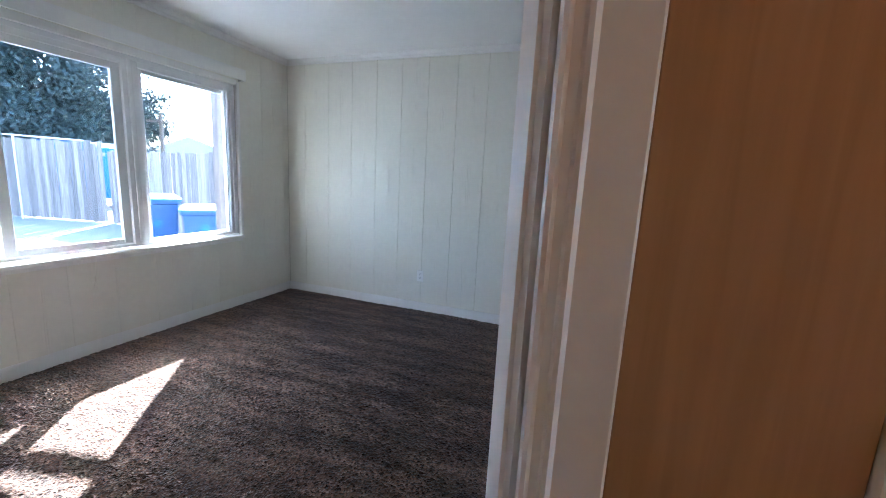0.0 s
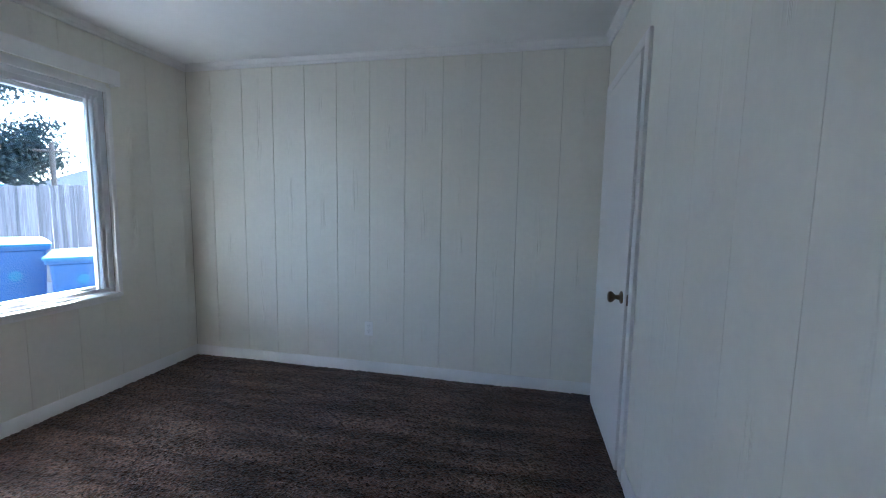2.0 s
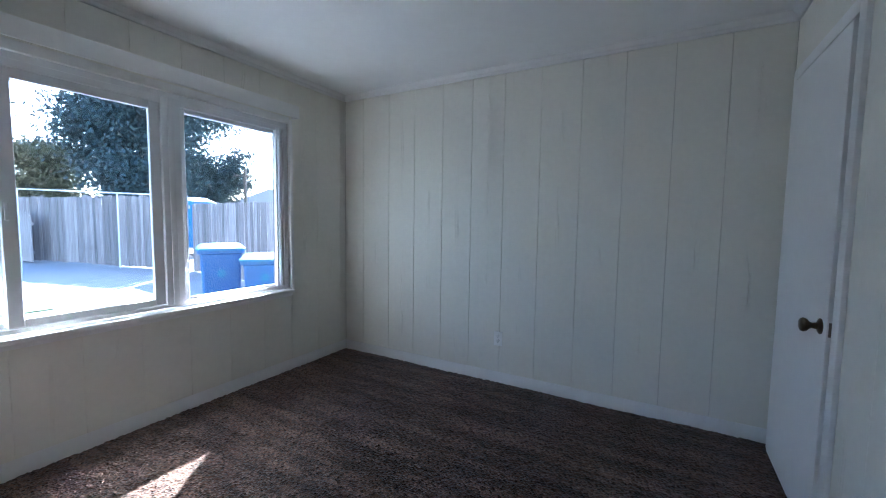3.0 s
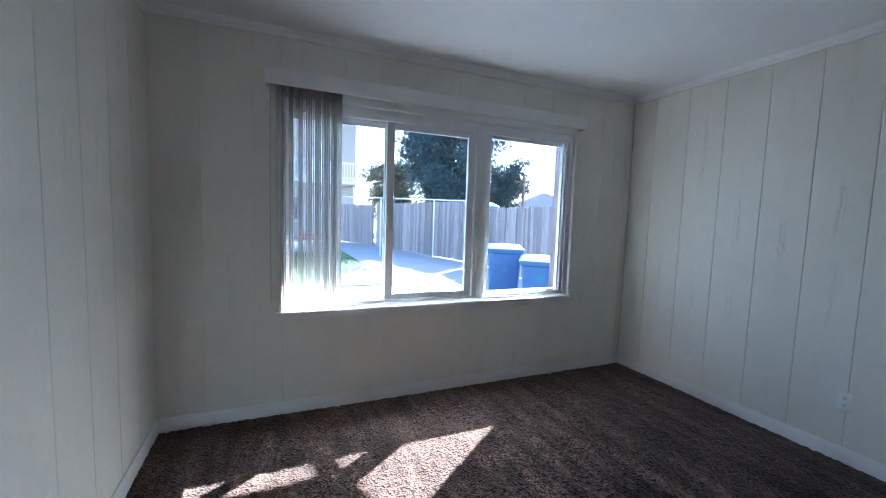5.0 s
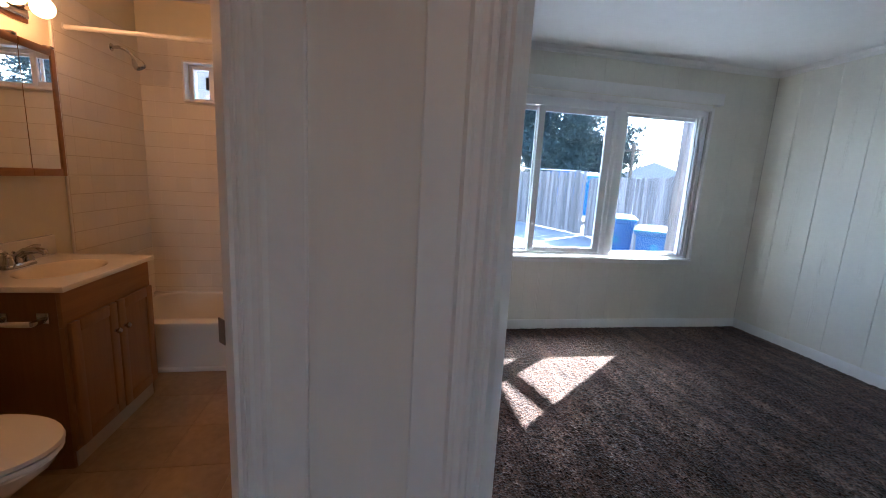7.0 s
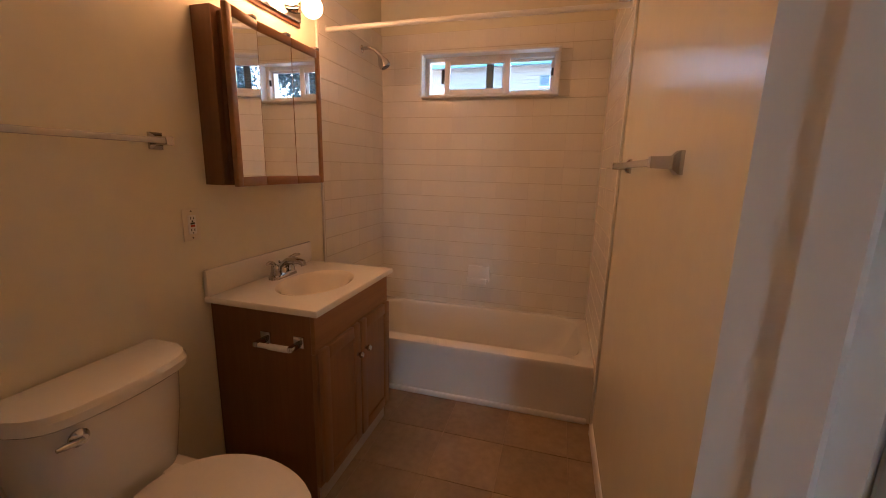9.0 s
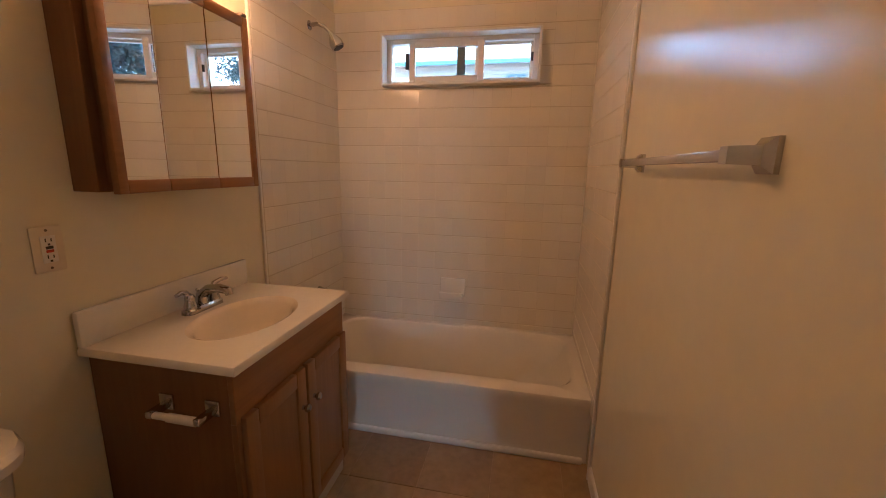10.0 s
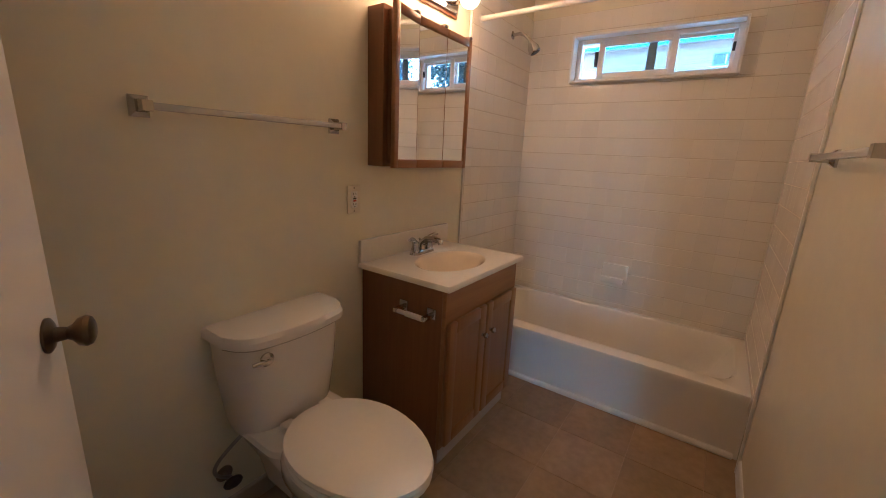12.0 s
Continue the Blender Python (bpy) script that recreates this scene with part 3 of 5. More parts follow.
def jamb_frame(name, p, q, depth, label):
    """Lining of an angled doorway from p to q (hall face), running depth into the room on the left of p->q."""
    d = (Vector(q) - Vector(p)).normalized()
    o = Vector((-d.y, d.x))
    f = thing(name, (0, 0, 0), label, "door frame", kind="structure")
    for s, base in ((1, Vector(p)), (-1, Vector(q))):
        bm = B()
        a = base + d * s * 0.001 - o * 0.006
        e = base + d * s * 0.019 - o * 0.006
        prism(bm, [tuple(a), tuple(e), tuple(e + o * (depth + 0.012)), tuple(a + o * (depth + 0.012))][::1 if s > 0 else -1], 0, 2.06)
        part("jamb", bm, "trim", f)
        bm = B()
        a2, e2 = base + d * s * 0.019 + o * 0.012, base + d * s * 0.029 + o * 0.012
        prism(bm, [tuple(a2), tuple(e2), tuple(e2 + o * 0.026), tuple(a2 + o * 0.026)][::1 if s > 0 else -1], 0, 2.042)
        part("stop", bm, "trim", f)
    bm = B()
    a, e = Vector(p) - o * 0.006, Vector(q) - o * 0.006
    prism(bm, [tuple(a), tuple(e), tuple(e + o * (depth + 0.012)), tuple(a + o * (depth + 0.012))], 2.042, 2.062)
    part("head_jamb", bm, "trim", f)
    return f


bedroom_frame = jamb_frame("door_frame_bedroom", BED_A, BED_B, 0.058, "white painted jambs of the bedroom doorway")
bath_frame = jamb_frame("door_frame_bathroom", BATH_A, BATH_B, 0.070, "white painted jambs of the bathroom doorway")
strike(bedroom_frame, (1.352 - 0.0395, 3.765 + 0.0235), (0.739, -0.673), (-0.673, -0.739), 0.93)
strike(bath_frame, (0.712 + 0.004, 2.723 - 0.052), (-0.745, -0.668), (0.668, -0.745), 0.98)
strike(bath_frame, (1.19 - 0.045, 2.19 - 0.010), (0.745, 0.668), (-0.668, 0.745), 0.98)

for nm, a, b, side in (("trim_casing_a", (0.820, 3.206), (0.724, 2.722), -1), ("trim_casing_b", (0.724, 2.722), (0.820, 3.206), 1), ("trim_casing_c", (1.355, 3.752), (1.6, 3.752), 1)):
    bm = B()
    casing_leg(bm, a, b, 0.135, 2.12, side)
    structure(nm, bm, "trim", "white moulded casing beside an angled doorway", "casing")

# closet door, shut, in the east wall
closet = slab_door("door_3", (XE + 0.006, DY1 - 0.008), -90, DY1 - DY0 - 0.016, "white flush closet door, shut", 0.885, (-1,), DH - 0.035)
for nm, y0, y1, z0, z1 in (("trim_closet_near", DY0 - 0.065, DY0 - 0.001, 0, DH + 0.055), ("trim_closet_far", DY1 + 0.001, DY1 + 0.062, 0, DH + 0.055), ("trim_closet_head", DY0 - 0.001, DY1 + 0.001, DH - 0.005, DH + 0.055)):
    bm = B()
    box(bm, XE - 0.018, XE + 0.001, y0, y1, z0, z1, 0.004)
    structure(nm, bm, "trim", "white painted closet door casing", "casing")
bm = B()
box(bm, 1.79, 1.87, DY0 - 0.1, DY1 + 0.1, 0, 2.2)
structure("wall_closet_front", bm, "bathpaint", "dark closet interior behind the shut door", "wall")

# a further shut door in the hall's north wall
bm = B()
box(bm, 1.80, 1.90, 3.735, 3.7645, 0, 2.12, 0.006)
structure("trim_casing_d", bm, "trim", "white door casing in the hall", "casing")
bm = B()
box(bm, 1.90, 2.49, 3.75, 3.764, 0.01, 2.05, 0.003)
structure("door_4", bm, "door", "white shut door in the hall", "door")

# ---------------------------------------------------------------- bedroom window
win = thing("window_1", (0.014, 0, 0), "wide white vinyl slider window with a fixed light, sunny yard beyond", "window", kind="structure")


def frame_rect(bm, x0, x1, y0, y1, z0, z1, t, tb=None, tt=None, bev=0.003):
    """Rectangular frame in the y-z plane with members t wide."""
    tb, tt = tb or t, tt or t
    box(bm, x0, x1, y0, y0 + t, z0, z1, bev, 1)
    box(bm, x0, x1, y1 - t, y1, z0, z1, bev, 1)
    box(bm, x0 + 0.001, x1 - 0.001, y0 + t, y1 - t, z0, z0 + tb, bev, 1)
    box(bm, x0 + 0.001, x1 - 0.001, y0 + t, y1 - t, z1 - tt, z1, bev, 1)


def pane(parent, x, y0, y1, z0, z1):
    bm = B()
    box(bm, x - 0.002, x + 0.002, y0, y1, z0, z1)
    g = part("pane", bm, "glass", parent, "clear window glass")
    g.visible_shadow = False
    return g


bm = B()
frame_rect(bm, -1.86, -1.775, WY0, WY1, WZ0 + 0.015, WZ1 - 0.015, 0.032, 0.028, 0.075)
part("window_frame", bm, "vinyl", win)
bm = B()
box(bm, -1.855, -1.765, 5.070, 5.180, WZ0 + 0.03, WZ1 - 0.05, 0.006)
box(bm, -1.765, -1.757, 5.105, 5.138, WZ0 + 0.03, WZ1 - 0.05, 0.003)
part("mullion", bm, "vinyl", win)
bm = B()
frame_rect(bm, -1.850, -1.826, 3.702, 4.40, 0.718, 2.01, 0.042)
s1 = part("fixed_sash", bm, "vinyl", win)
pane(win, -1.838, 3.74, 4.36, 0.755, 1.97)
bm = B()
frame_rect(bm, -1.818, -1.788, 4.365, 5.070, 0.722, 2.012, 0.058, 0.05, 0.05)
box(bm, -1.788, -1.776, 4.375, 4.392, 1.27, 1.36, 0.004)
part("sliding_sash", bm, "vinyl", win, "white sliding sash with a latch")
pane(win, -1.803, 4.42, 5.015, 0.77, 1.965)
bm = B()
frame_rect(bm, -1.850, -1.80, 5.175, 5.990, 0.718, 2.03, 0.05, 0.03, 0.045)
part("fixed_sash", bm, "vinyl", win)
bm = B()
frame_rect(bm, -1.80, -1.785, 5.175, 5.990, 0.718, 2.045, 0.022, 0.012, 0.020)
for k in range(3):
    box(bm, -1.80, -1.770 + 0.006 * k, 5.905 + 0.03 * k, 5.921 + 0.03 * k, 0.73, 2.03, 0.003, 1)
part("glazing_bead", bm, "vinyl", win)
pane(win, -1.825, 5.20, 5.945, 0.745, 1.99)
bm = B()
for i in range(3):
    box(bm, -1.80 + 0.01 * i, -1.793 + 0.01 * i, WY0 + 0.03, WY1 - 0.03, 2.012 + 0.018 * i, 2.020 + 0.018 * i)
part("track", bm, "vinyl", win, "white ridged head track")

bm = B()
box(bm, -1.79, XW + 0.030, 3.612, 6.035, 0.668, 0.694, 0.005)
box(bm, XW - 0.001, XW + 0.016, 3.622, 6.025, 0.640, 0.667, 0.003)
structure("window_sill_1", bm, "trim", "white painted wooden window stool and apron", "sill")
for nm, y0, y1, z0, z1 in (("trim_window_a", 3.638, 3.672, 0.694, 2.11), ("trim_window_b", 6.016, 6.046, 0.694, 2.11)):
    bm = B()
    box(bm, XW - 0.02, XW + 0.012, y0, y1, z0, z1, 0.004)
    structure(nm, bm, "trim", "white painted window casing", "casing")
bm = B()
box(bm, XW - 0.02, XW + 0.012, 3.672, 6.016, 2.08, 2.13, 0.004)
structure("trim_window_head", bm, "trim", "white painted window head casing", "casing")

# vertical blind: valance board, head rail, vanes stacked at the south end
blind = thing("vertical_blind", (XW, 3.575, 2.12), "cream vertical blind drawn to one side under a white valance", "blind")
bm = B()
box(bm, 0.075, 0.088, 0, 2.48, 0.0, 0.098, 0.003)
box(bm, 0.0, 0.075, 0, 0.012, 0.0, 0.098, 0.002)
box(bm, 0.0, 0.075, 2.468, 2.48, 0.0, 0.098, 0.002)
box(bm, 0.0, 0.075, 0.012, 2.468, 0.086, 0.098, 0.002)
part("valance", bm, "trim", blind, "white valance board")
bm = B()
box(bm, 0.028, 0.058, 0.02, 2.45, 0.035, 0.062, 0.003)
part("head_rail", bm, "vinyl", blind)
NV = 27
for i in range(NV):
    y = 0.085 + 0.0142 * i
    a = radians(2.5 + 4 * math.sin(i * 1.7))
    bm = B()
    rows = []
    for k in range(7):
        s = -0.042 + 0.014 * k
        bow = 0.002 * (1 - (s / 0.042) ** 2)
        px, py = 0.044 + s * math.cos(a) + bow * math.sin(a), y + s * math.sin(a) + bow
        rows.append((px, py))
    th = 0.0009
    lo = [bm.verts.new((x, yy, -1.412)) for x, yy in rows] + [bm.verts.new((x, yy + th, -1.412)) for x, yy in rows[::-1]]
    hi = [bm.verts.new((x, yy, 0.034)) for x, yy in rows] + [bm.verts.new((x, yy + th, 0.034)) for x, yy in rows[::-1]]
    n = len(lo)
    for q in range(n):
        r = (q + 1) % n
        bm.faces.new((lo[q], lo[r], hi[r], hi[q]))
    bm.faces.new(lo[::-1])
    bm.faces.new(hi)
    part("vane", bm, "blind", blind)
bm = B()
tube(bm, [(0.03, 0.030, 0.03), (0.03, 0.028, -0.6), (0.032, 0.028, -1.35)], 0.003, 8)
part("cord", bm, "white", blind, "thin white pull cord")


# ---------------------------------------------------------------- outlets and switch
def outlet(name, at, normal, label, gfci=False):
    """A duplex receptacle; at is on the wall, normal the wall's way into the room."""
    rz = math.degrees(math.atan2(normal[1], normal[0])) + 90
    o = thing(name, at, label, "outlet", rz)
    bm = B()
    box(bm, -0.035, 0.035, -0.006, 0, -0.058, 0.058, 0.003)
    part("cover_plate", bm, "creamplate" if gfci else "plastic", o)
    if gfci:
        bm = B()
        box(bm, -0.0165, 0.0165, -0.009, -0.0055, -0.034, 0.034, 0.001, 1)
        part("face", bm, "plastic", o)
        bm = B()
        box(bm, -0.008, 0.008, -0.0105, -0.0088, 0.001, 0.008)
        part("test_button", bm, "slot", o, "black test button")
        bm = B()
        box(bm, -0.008, 0.008, -0.0105, -0.0088, -0.008, -0.001)
        part("reset_button", bm, "red", o, "red reset button")
    for z in (0.021, -0.021):
        if not gfci:
            bm = B()
            lathe(bm, [(0, 0.0165), (0.0025, 0.0165), (0.003, 0.015)], (0, -0.0058, z), (0, -1, 0), 20)
            part("socket", bm, "plastic", o)
        bm = B()
        y = -0.0096 if gfci else -0.0092
        box(bm, -0.0075, -0.0050, y, y + 0.002, z - 0.002, z + 0.007)
        box(bm, 0.0050, 0.0075, y, y + 0.002, z - 0.002, z + 0.006)
        box(bm, -0.0025, 0.0025, y, y + 0.002, z - 0.011, z - 0.006)
        part("slots", bm, "slot", o, "dark contact slots")
    for z in ((0,) if not gfci else (0.048, -0.048)):
        bm = B()
        lathe(bm, [(0, 0.0035), (0.0015, 0.003)], (0, -0.0058, z), (0, -1, 0), 10)
        part("screw", bm, "steel" if gfci else "plastic", o)
    return o


outlet("wall_outlet", (-0.100, YN, 0.357), (0, -1), "white duplex outlet low on the plank wall")
outlet("wall_outlet", (-0.532, YS, 0.389), (0, 1), "white duplex outlet low on the plank wall by the door")
outlet("wall_outlet", (-0.129, BS, 1.104), (0, 1), "white bathroom outlet with test and reset buttons", True)
bm = B()
sw = thing("light_switch", (0.365, BN, 1.193), "white single toggle light switch plate", "switch", 0)
box(bm, -0.036, 0.036, -0.006, 0, -0.059, 0.059, 0.003)
part("cover_plate", bm, "creamplate", sw)
bm = B()
box(bm, -0.005, 0.005, -0.016, -0.005, -0.001, 0.012, 0.002)
part("toggle", bm, "plastic", sw)
bm = B()
box(bm, -0.0065, 0.0065, -0.0066, -0.0055, -0.013, 0.013)
part("toggle_slot", bm, "slot", sw, "dark slot round the toggle")
for z in (0.031, -0.031):
    bm = B()
    lathe(bm, [(0, 0.0035), (0.0015, 0.003)], (0, -0.0058, z), (0, -1, 0), 10)
    part("screw", bm, "steel", sw)

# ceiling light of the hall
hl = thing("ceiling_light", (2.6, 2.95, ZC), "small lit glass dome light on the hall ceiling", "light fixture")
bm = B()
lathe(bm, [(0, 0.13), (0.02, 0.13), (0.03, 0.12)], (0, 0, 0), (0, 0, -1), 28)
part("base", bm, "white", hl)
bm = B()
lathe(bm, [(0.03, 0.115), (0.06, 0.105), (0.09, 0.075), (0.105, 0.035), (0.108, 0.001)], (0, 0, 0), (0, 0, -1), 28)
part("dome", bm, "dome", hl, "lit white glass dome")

# ---------------------------------------------------------------- bathroom
# bathtub: skirted, with a hollow basin
tub = thing("bathtub", (BW, BS, -0.002), "white porcelain alcove bathtub with a plain apron", "bathtub")
TL, TW, TH = BN - BS, 0.725, 0.342
bm = B()


def rrect(x0, x1, y0, y1, r, z, n=6):
    out = []
    for cx_, cy_, a0 in ((x1 - r, y1 - r, 0), (x0 + r, y1 - r, 90), (x0 + r, y0 + r, 180), (x1 - r, y0 + r, 270)):
        for k in range(n + 1):
            a = radians(a0 + 90 * k / n)
            out.append(Vector((cx_ + r * math.cos(a), cy_ + r * math.sin(a), z)))
    return out


loft(bm, [rrect(0.002, TW - 0.03, 0.002, TL - 0.002, 0.004, 0.0), rrect(0.002, TW - 0.012, 0.002, TL - 0.002, 0.004, TH - 0.05), rrect(0.002, TW - 0.003, 0.002, TL - 0.002, 0.006, TH - 0.018),
          rrect(0.003, TW - 0.006, 0.003, TL - 0.003, 0.01, TH - 0.005), rrect(0.008, TW - 0.016, 0.008, TL - 0.008, 0.012, TH),
          rrect(0.045, TW - 0.085, 0.075, TL - 0.06, 0.12, TH), rrect(0.055, TW - 0.097, 0.087, TL - 0.075, 0.12, TH - 0.012),
          rrect(0.075, TW - 0.12, 0.12, TL - 0.15, 0.12, TH - 0.18), rrect(0.10, TW - 0.15, 0.16, TL - 0.26, 0.12, TH - 0.30), rrect(0.15, TW - 0.2, 0.22, TL - 0.34, 0.1, TH - 0.312)])
part("tub_body", bm, "porcelain", tub)
bm = B()
box(bm, TW - 0.034, TW - 0.012, 0.02, TL - 0.02, 0.0, 0.032, 0.010, 3)
part("apron_trim", bm, "trim", tub, "white quarter-round trim along the apron foot")
bm = B()
lathe(bm, [(0, 0.03), (0.004, 0.03), (0.006, 0.024)], (0.38, 0.105, 0.21), (0, 1, -0.1), 20)
part("overflow_plate", bm, "chrome", tub)

# tub fittings on the south alcove wall
shower = thing("shower", (-1.450, BS + 0.006, 2.05), "chrome shower head on a bent arm", "shower")
bm = B()
lathe(bm, [(0, 0.030), (0.004, 0.030), (0.012, 0.014)], (0, 0, 0), (0, 1, 0), 24)
part("flange", bm, "chrome", shower)
bm = B()
tube(bm, [(0, 0, 0), (-0.004, 0.05, 0.006), (-0.012, 0.085, -0.006), (-0.022, 0.115, -0.035)], 0.0105, 14)
part("arm", bm, "chrome", shower)
bm = B()
lathe(bm, [(0, 0.013), (0.018, 0.016), (0.030, 0.024), (0.055, 0.036), (0.080, 0.037), (0.086, 0.032)], (-0.021, 0.112, -0.032), (-0.15, 0.45, -0.85), 24)
hd = part("head", bm, "chrome", shower)
bm = B()
lathe(bm, [(0, 0.029), (0.003, 0.027)], Vector((-0.021, 0.112, -0.032)) + Vector((-0.15, 0.45, -0.85)).normalized() * 0.0855, (-0.15, 0.45, -0.85), 20)
part("nozzle_face", bm, "slot", hd)
spout = thing("tub_spout", (-1.42, BS + 0.006, 0.598), "chrome tub spout on the tiled wall", "spout")
bm = B()
lathe(bm, [(0, 0.03), (0.01, 0.03), (0.03, 0.025), (0.10, 0.023), (0.125, 0.02)], (0, 0, 0), (0, 1, -0.12), 20)
part("spout_body", bm, "chrome", spout)
rod = thing("shower_rod", (-1.05, BS, 2.035), "white shower curtain rod across the alcove", "curtain rod")
bm = B()
tube(bm, [(0.012 * math.sin(math.pi * i / 10), 0.004 + (BN - BS - 0.008) * i / 10, 0) for i in range(11)], 0.0125, 14)
part("rod", bm, "plastic", rod)
for y, d in ((0.001, 1), (BN - BS - 0.001, -1)):
    bm = B()
    lathe(bm, [(0, 0.026), (0.006, 0.026), (0.016, 0.018)], (0, y, 0), (0, d, 0), 20)
    part("end_cap", bm, "plastic", rod)
soap = thing("soap_dish", (BW + 0.004, 2.045, 0.587), "white ceramic soap dish set in the tile", "soap dish")
bm = B()
box(bm, 0.0, 0.022, -0.080, 0.080, -0.060, 0.060, 0.007)
part("back_plate", bm, "porcelain", soap)
bm = B()
box(bm, 0.010, 0.092, -0.070, 0.070, -0.058, -0.036, 0.008, 3)
box(bm, 0.084, 0.098, -0.070, 0.070, -0.056, -0.012, 0.005, 3)
part("tray", bm, "porcelain", soap)

# tub alcove edge trim where tile ends
for nm, y0, y1 in (("trim_tile_south", BS, BS + 0.013), ("trim_tile_north", BN - 0.013, BN)):
    bm = B()
    box(bm, -0.969, -0.956, y0, y1, -0.002, ZC - 0.002, 0.004, 3)
    structure(nm, bm, "trim", "white painted edge strip beside the tile", "trim")

# bathroom window
bwin = thing("window_2", (0.066, -0.006, 0.018), "small high white slider window over the bathtub", "window", kind="structure")
bm = B()
frame_rect(bm, -1.905, BW + 0.006, 1.606, 2.509, 1.771, 2.051, 0.013, 0.013, 0.013, 0.002)
part("window_frame", bm, "vinyl", bwin)
bm = B()
frame_rect(bm, -1.885, -1.830, 1.62, 2.496, 1.784, 2.038, 0.028, 0.022, 0.026, 0.003)
part("inner_frame", bm, "vinyl", bwin)
bm = B()
frame_rect(bm, -1.855, -1.827, 1.755, 2.195, 1.800, 2.022, 0.036, 0.034, 0.034, 0.004)
part("sliding_sash", bm, "vinyl", bwin, "white sliding sash")
bm = B()
frame_rect(bm, -1.877, -1.860, 2.14, 2.47, 1.806, 2.012, 0.02, 0.016, 0.016, 0.003)
part("fixed_sash", bm, "vinyl", bwin)
bm = B()
box(bm, -1.877, -1.862, 2.034, 2.082, 1.812, 2.006, 0.003, 1)
# slate instead of vinyl puts the stile's shade into its colour
part("interlock_stile", bm, "slate", bwin, "stile behind the glass, coloured slate grey for its shade")
bm = B()
box(bm, -1.828, -1.817, 1.735, 1.757, 1.87, 1.96, 0.004)
box(bm, -1.840, -1.827, 2.455, 2.468, 1.90, 1.945, 0.002)
part("latch", bm, "slot", bwin, "small dark latch")
pane(bwin, -1.868, 1.645, 2.15, 1.805, 2.013)
pane(bwin, -1.843, 1.788, 2.162, 1.832, 1.99)
pane(bwin, -1.869, 2.158, 2.452, 1.82, 1.998)

# vanity cabinet with basin top
van = thing("vanity_cabinet", (-0.813, BS, -0.002), "oak vanity cabinet with two doors and a false drawer front", "cabinet")
VW, VD, VH = 0.645, 0.464, 0.804
bm = B()
for nm, x0, x1, y0, y1, z0, z1 in (("side_panel", 0.008, 0.024, 0.004, VD - 0.02, 0.0, VH), ("side_panel", VW - 0.024, VW - 0.008, 0.004, VD - 0.02, 0.0, VH),
                                   ("back_panel", 0.024, VW - 0.024, 0.004, 0.012, 0.085, VH), ("bottom_panel", 0.024, VW - 0.024, 0.012, VD - 0.02, 0.085, 0.10)):
    bm = B()
    box(bm, x0, x1, y0, y1, z0, z1, 0.001, 1)
    part(nm, bm, "oakside", van, "dark oak veneer panel")
bm = B()
box(bm, 0.0245, VW - 0.0245, 0.013, VD - 0.014, 0.0, 0.0845)
part("toe_kick", bm, "kick", van, "pale scuffed toe kick")
bm = B()
box(bm, 0.008, VW - 0.008, VD - 0.020, VD - 0.002, 0.645, VH, 0.002, 1)
part("top_rail", bm, "oakx", van, "oak rail under the basin top")
bm = B()
for x0, x1, z0, z1 in ((0.008, 0.045, 0.085, 0.645), (VW - 0.045, VW - 0.008, 0.085, 0.645), (0.045, VW - 0.045, 0.085, 0.115)):
    box(bm, x0, x1, VD - 0.020, VD - 0.003, z0, z1, 0.001, 1)
part("face_frame", bm, "oak", van)
for k, (x0, x1) in enumerate(((0.022, VW / 2 - 0.006), (VW / 2 + 0.006, VW - 0.022))):
    z0, z1, y0, y1 = 0.10, 0.660, VD - 0.002, VD + 0.017
    bm = B()
    st = 0.052
    box(bm, x0, x0 + st, y0, y1, z0, z1, 0.004)
    box(bm, x1 - st, x1, y0, y1, z0, z1, 0.004)
    box(bm, x0 + st, x1 - st, y0, y1, z0, z0 + st, 0.004)
    box(bm, x0 + st, x1 - st, y0, y1, z1 - st, z1, 0.004)
    dr = part("door", bm, "oak", van)
    bm = B()
    box(bm, x0 + st - 0.003, x1 - st + 0.003, y0, y1 - 0.008, z0 + st - 0.003, z1 - st + 0.003, 0.003, 1)
    part("panel", bm, "oak", dr)
    bm = B()
    kx = x1 - 0.03 if k == 0 else x0 + 0.03
    lathe(bm, [(0, 0.008), (0.008, 0.007), (0.014, 0.013), (0.022, 0.014), (0.027, 0.009), (0.028, 0.001)], (kx, y1, 0.525), (0, 1, 0), 18)
    part("knob", bm, "chrome", dr, "small round metal knob")
top = thing("washbasin", (-0.817, BS, 0.802), "cream cultured marble basin top on the vanity", "washbasin")
TWD, TDP = 0.665, 0.490
# slab as a ring round the oval basin, then the bowl
cxm, cym, rx_, ry_ = 0.338, 0.275, 0.195, 0.135
ANG = sorted([2 * math.pi * i / 44 for i in range(44)] + [math.atan2(y - cym, x - cxm) % (2 * math.pi) for x, y in ((0, 0.002), (TWD, 0.002), (0, TDP), (TWD, TDP))])
bm = B()


def oval(k, z, dx=0.0, dy=0.0):
    return [Vector((cxm + dx + rx_ * k * math.cos(a), cym + dy + ry_ * k * math.sin(a), z)) for a in ANG]


def square(inset, z):
    out = []
    x0, x1, y0, y1 = inset, TWD - inset, 0.002, TDP - inset
    for a in ANG:
        dx, dy = math.cos(a), math.sin(a)
        ts = []
        if abs(dx) > 1e-6:
            ts.append(((x1 if dx > 0 else x0) - cxm) / dx)
        if abs(dy) > 1e-6:
            ts.append(((y1 if dy > 0 else y0) - cym) / dy)
        t = min(ts)
        out.append(Vector((cxm + dx * t, cym + dy * t, z)))
    return out


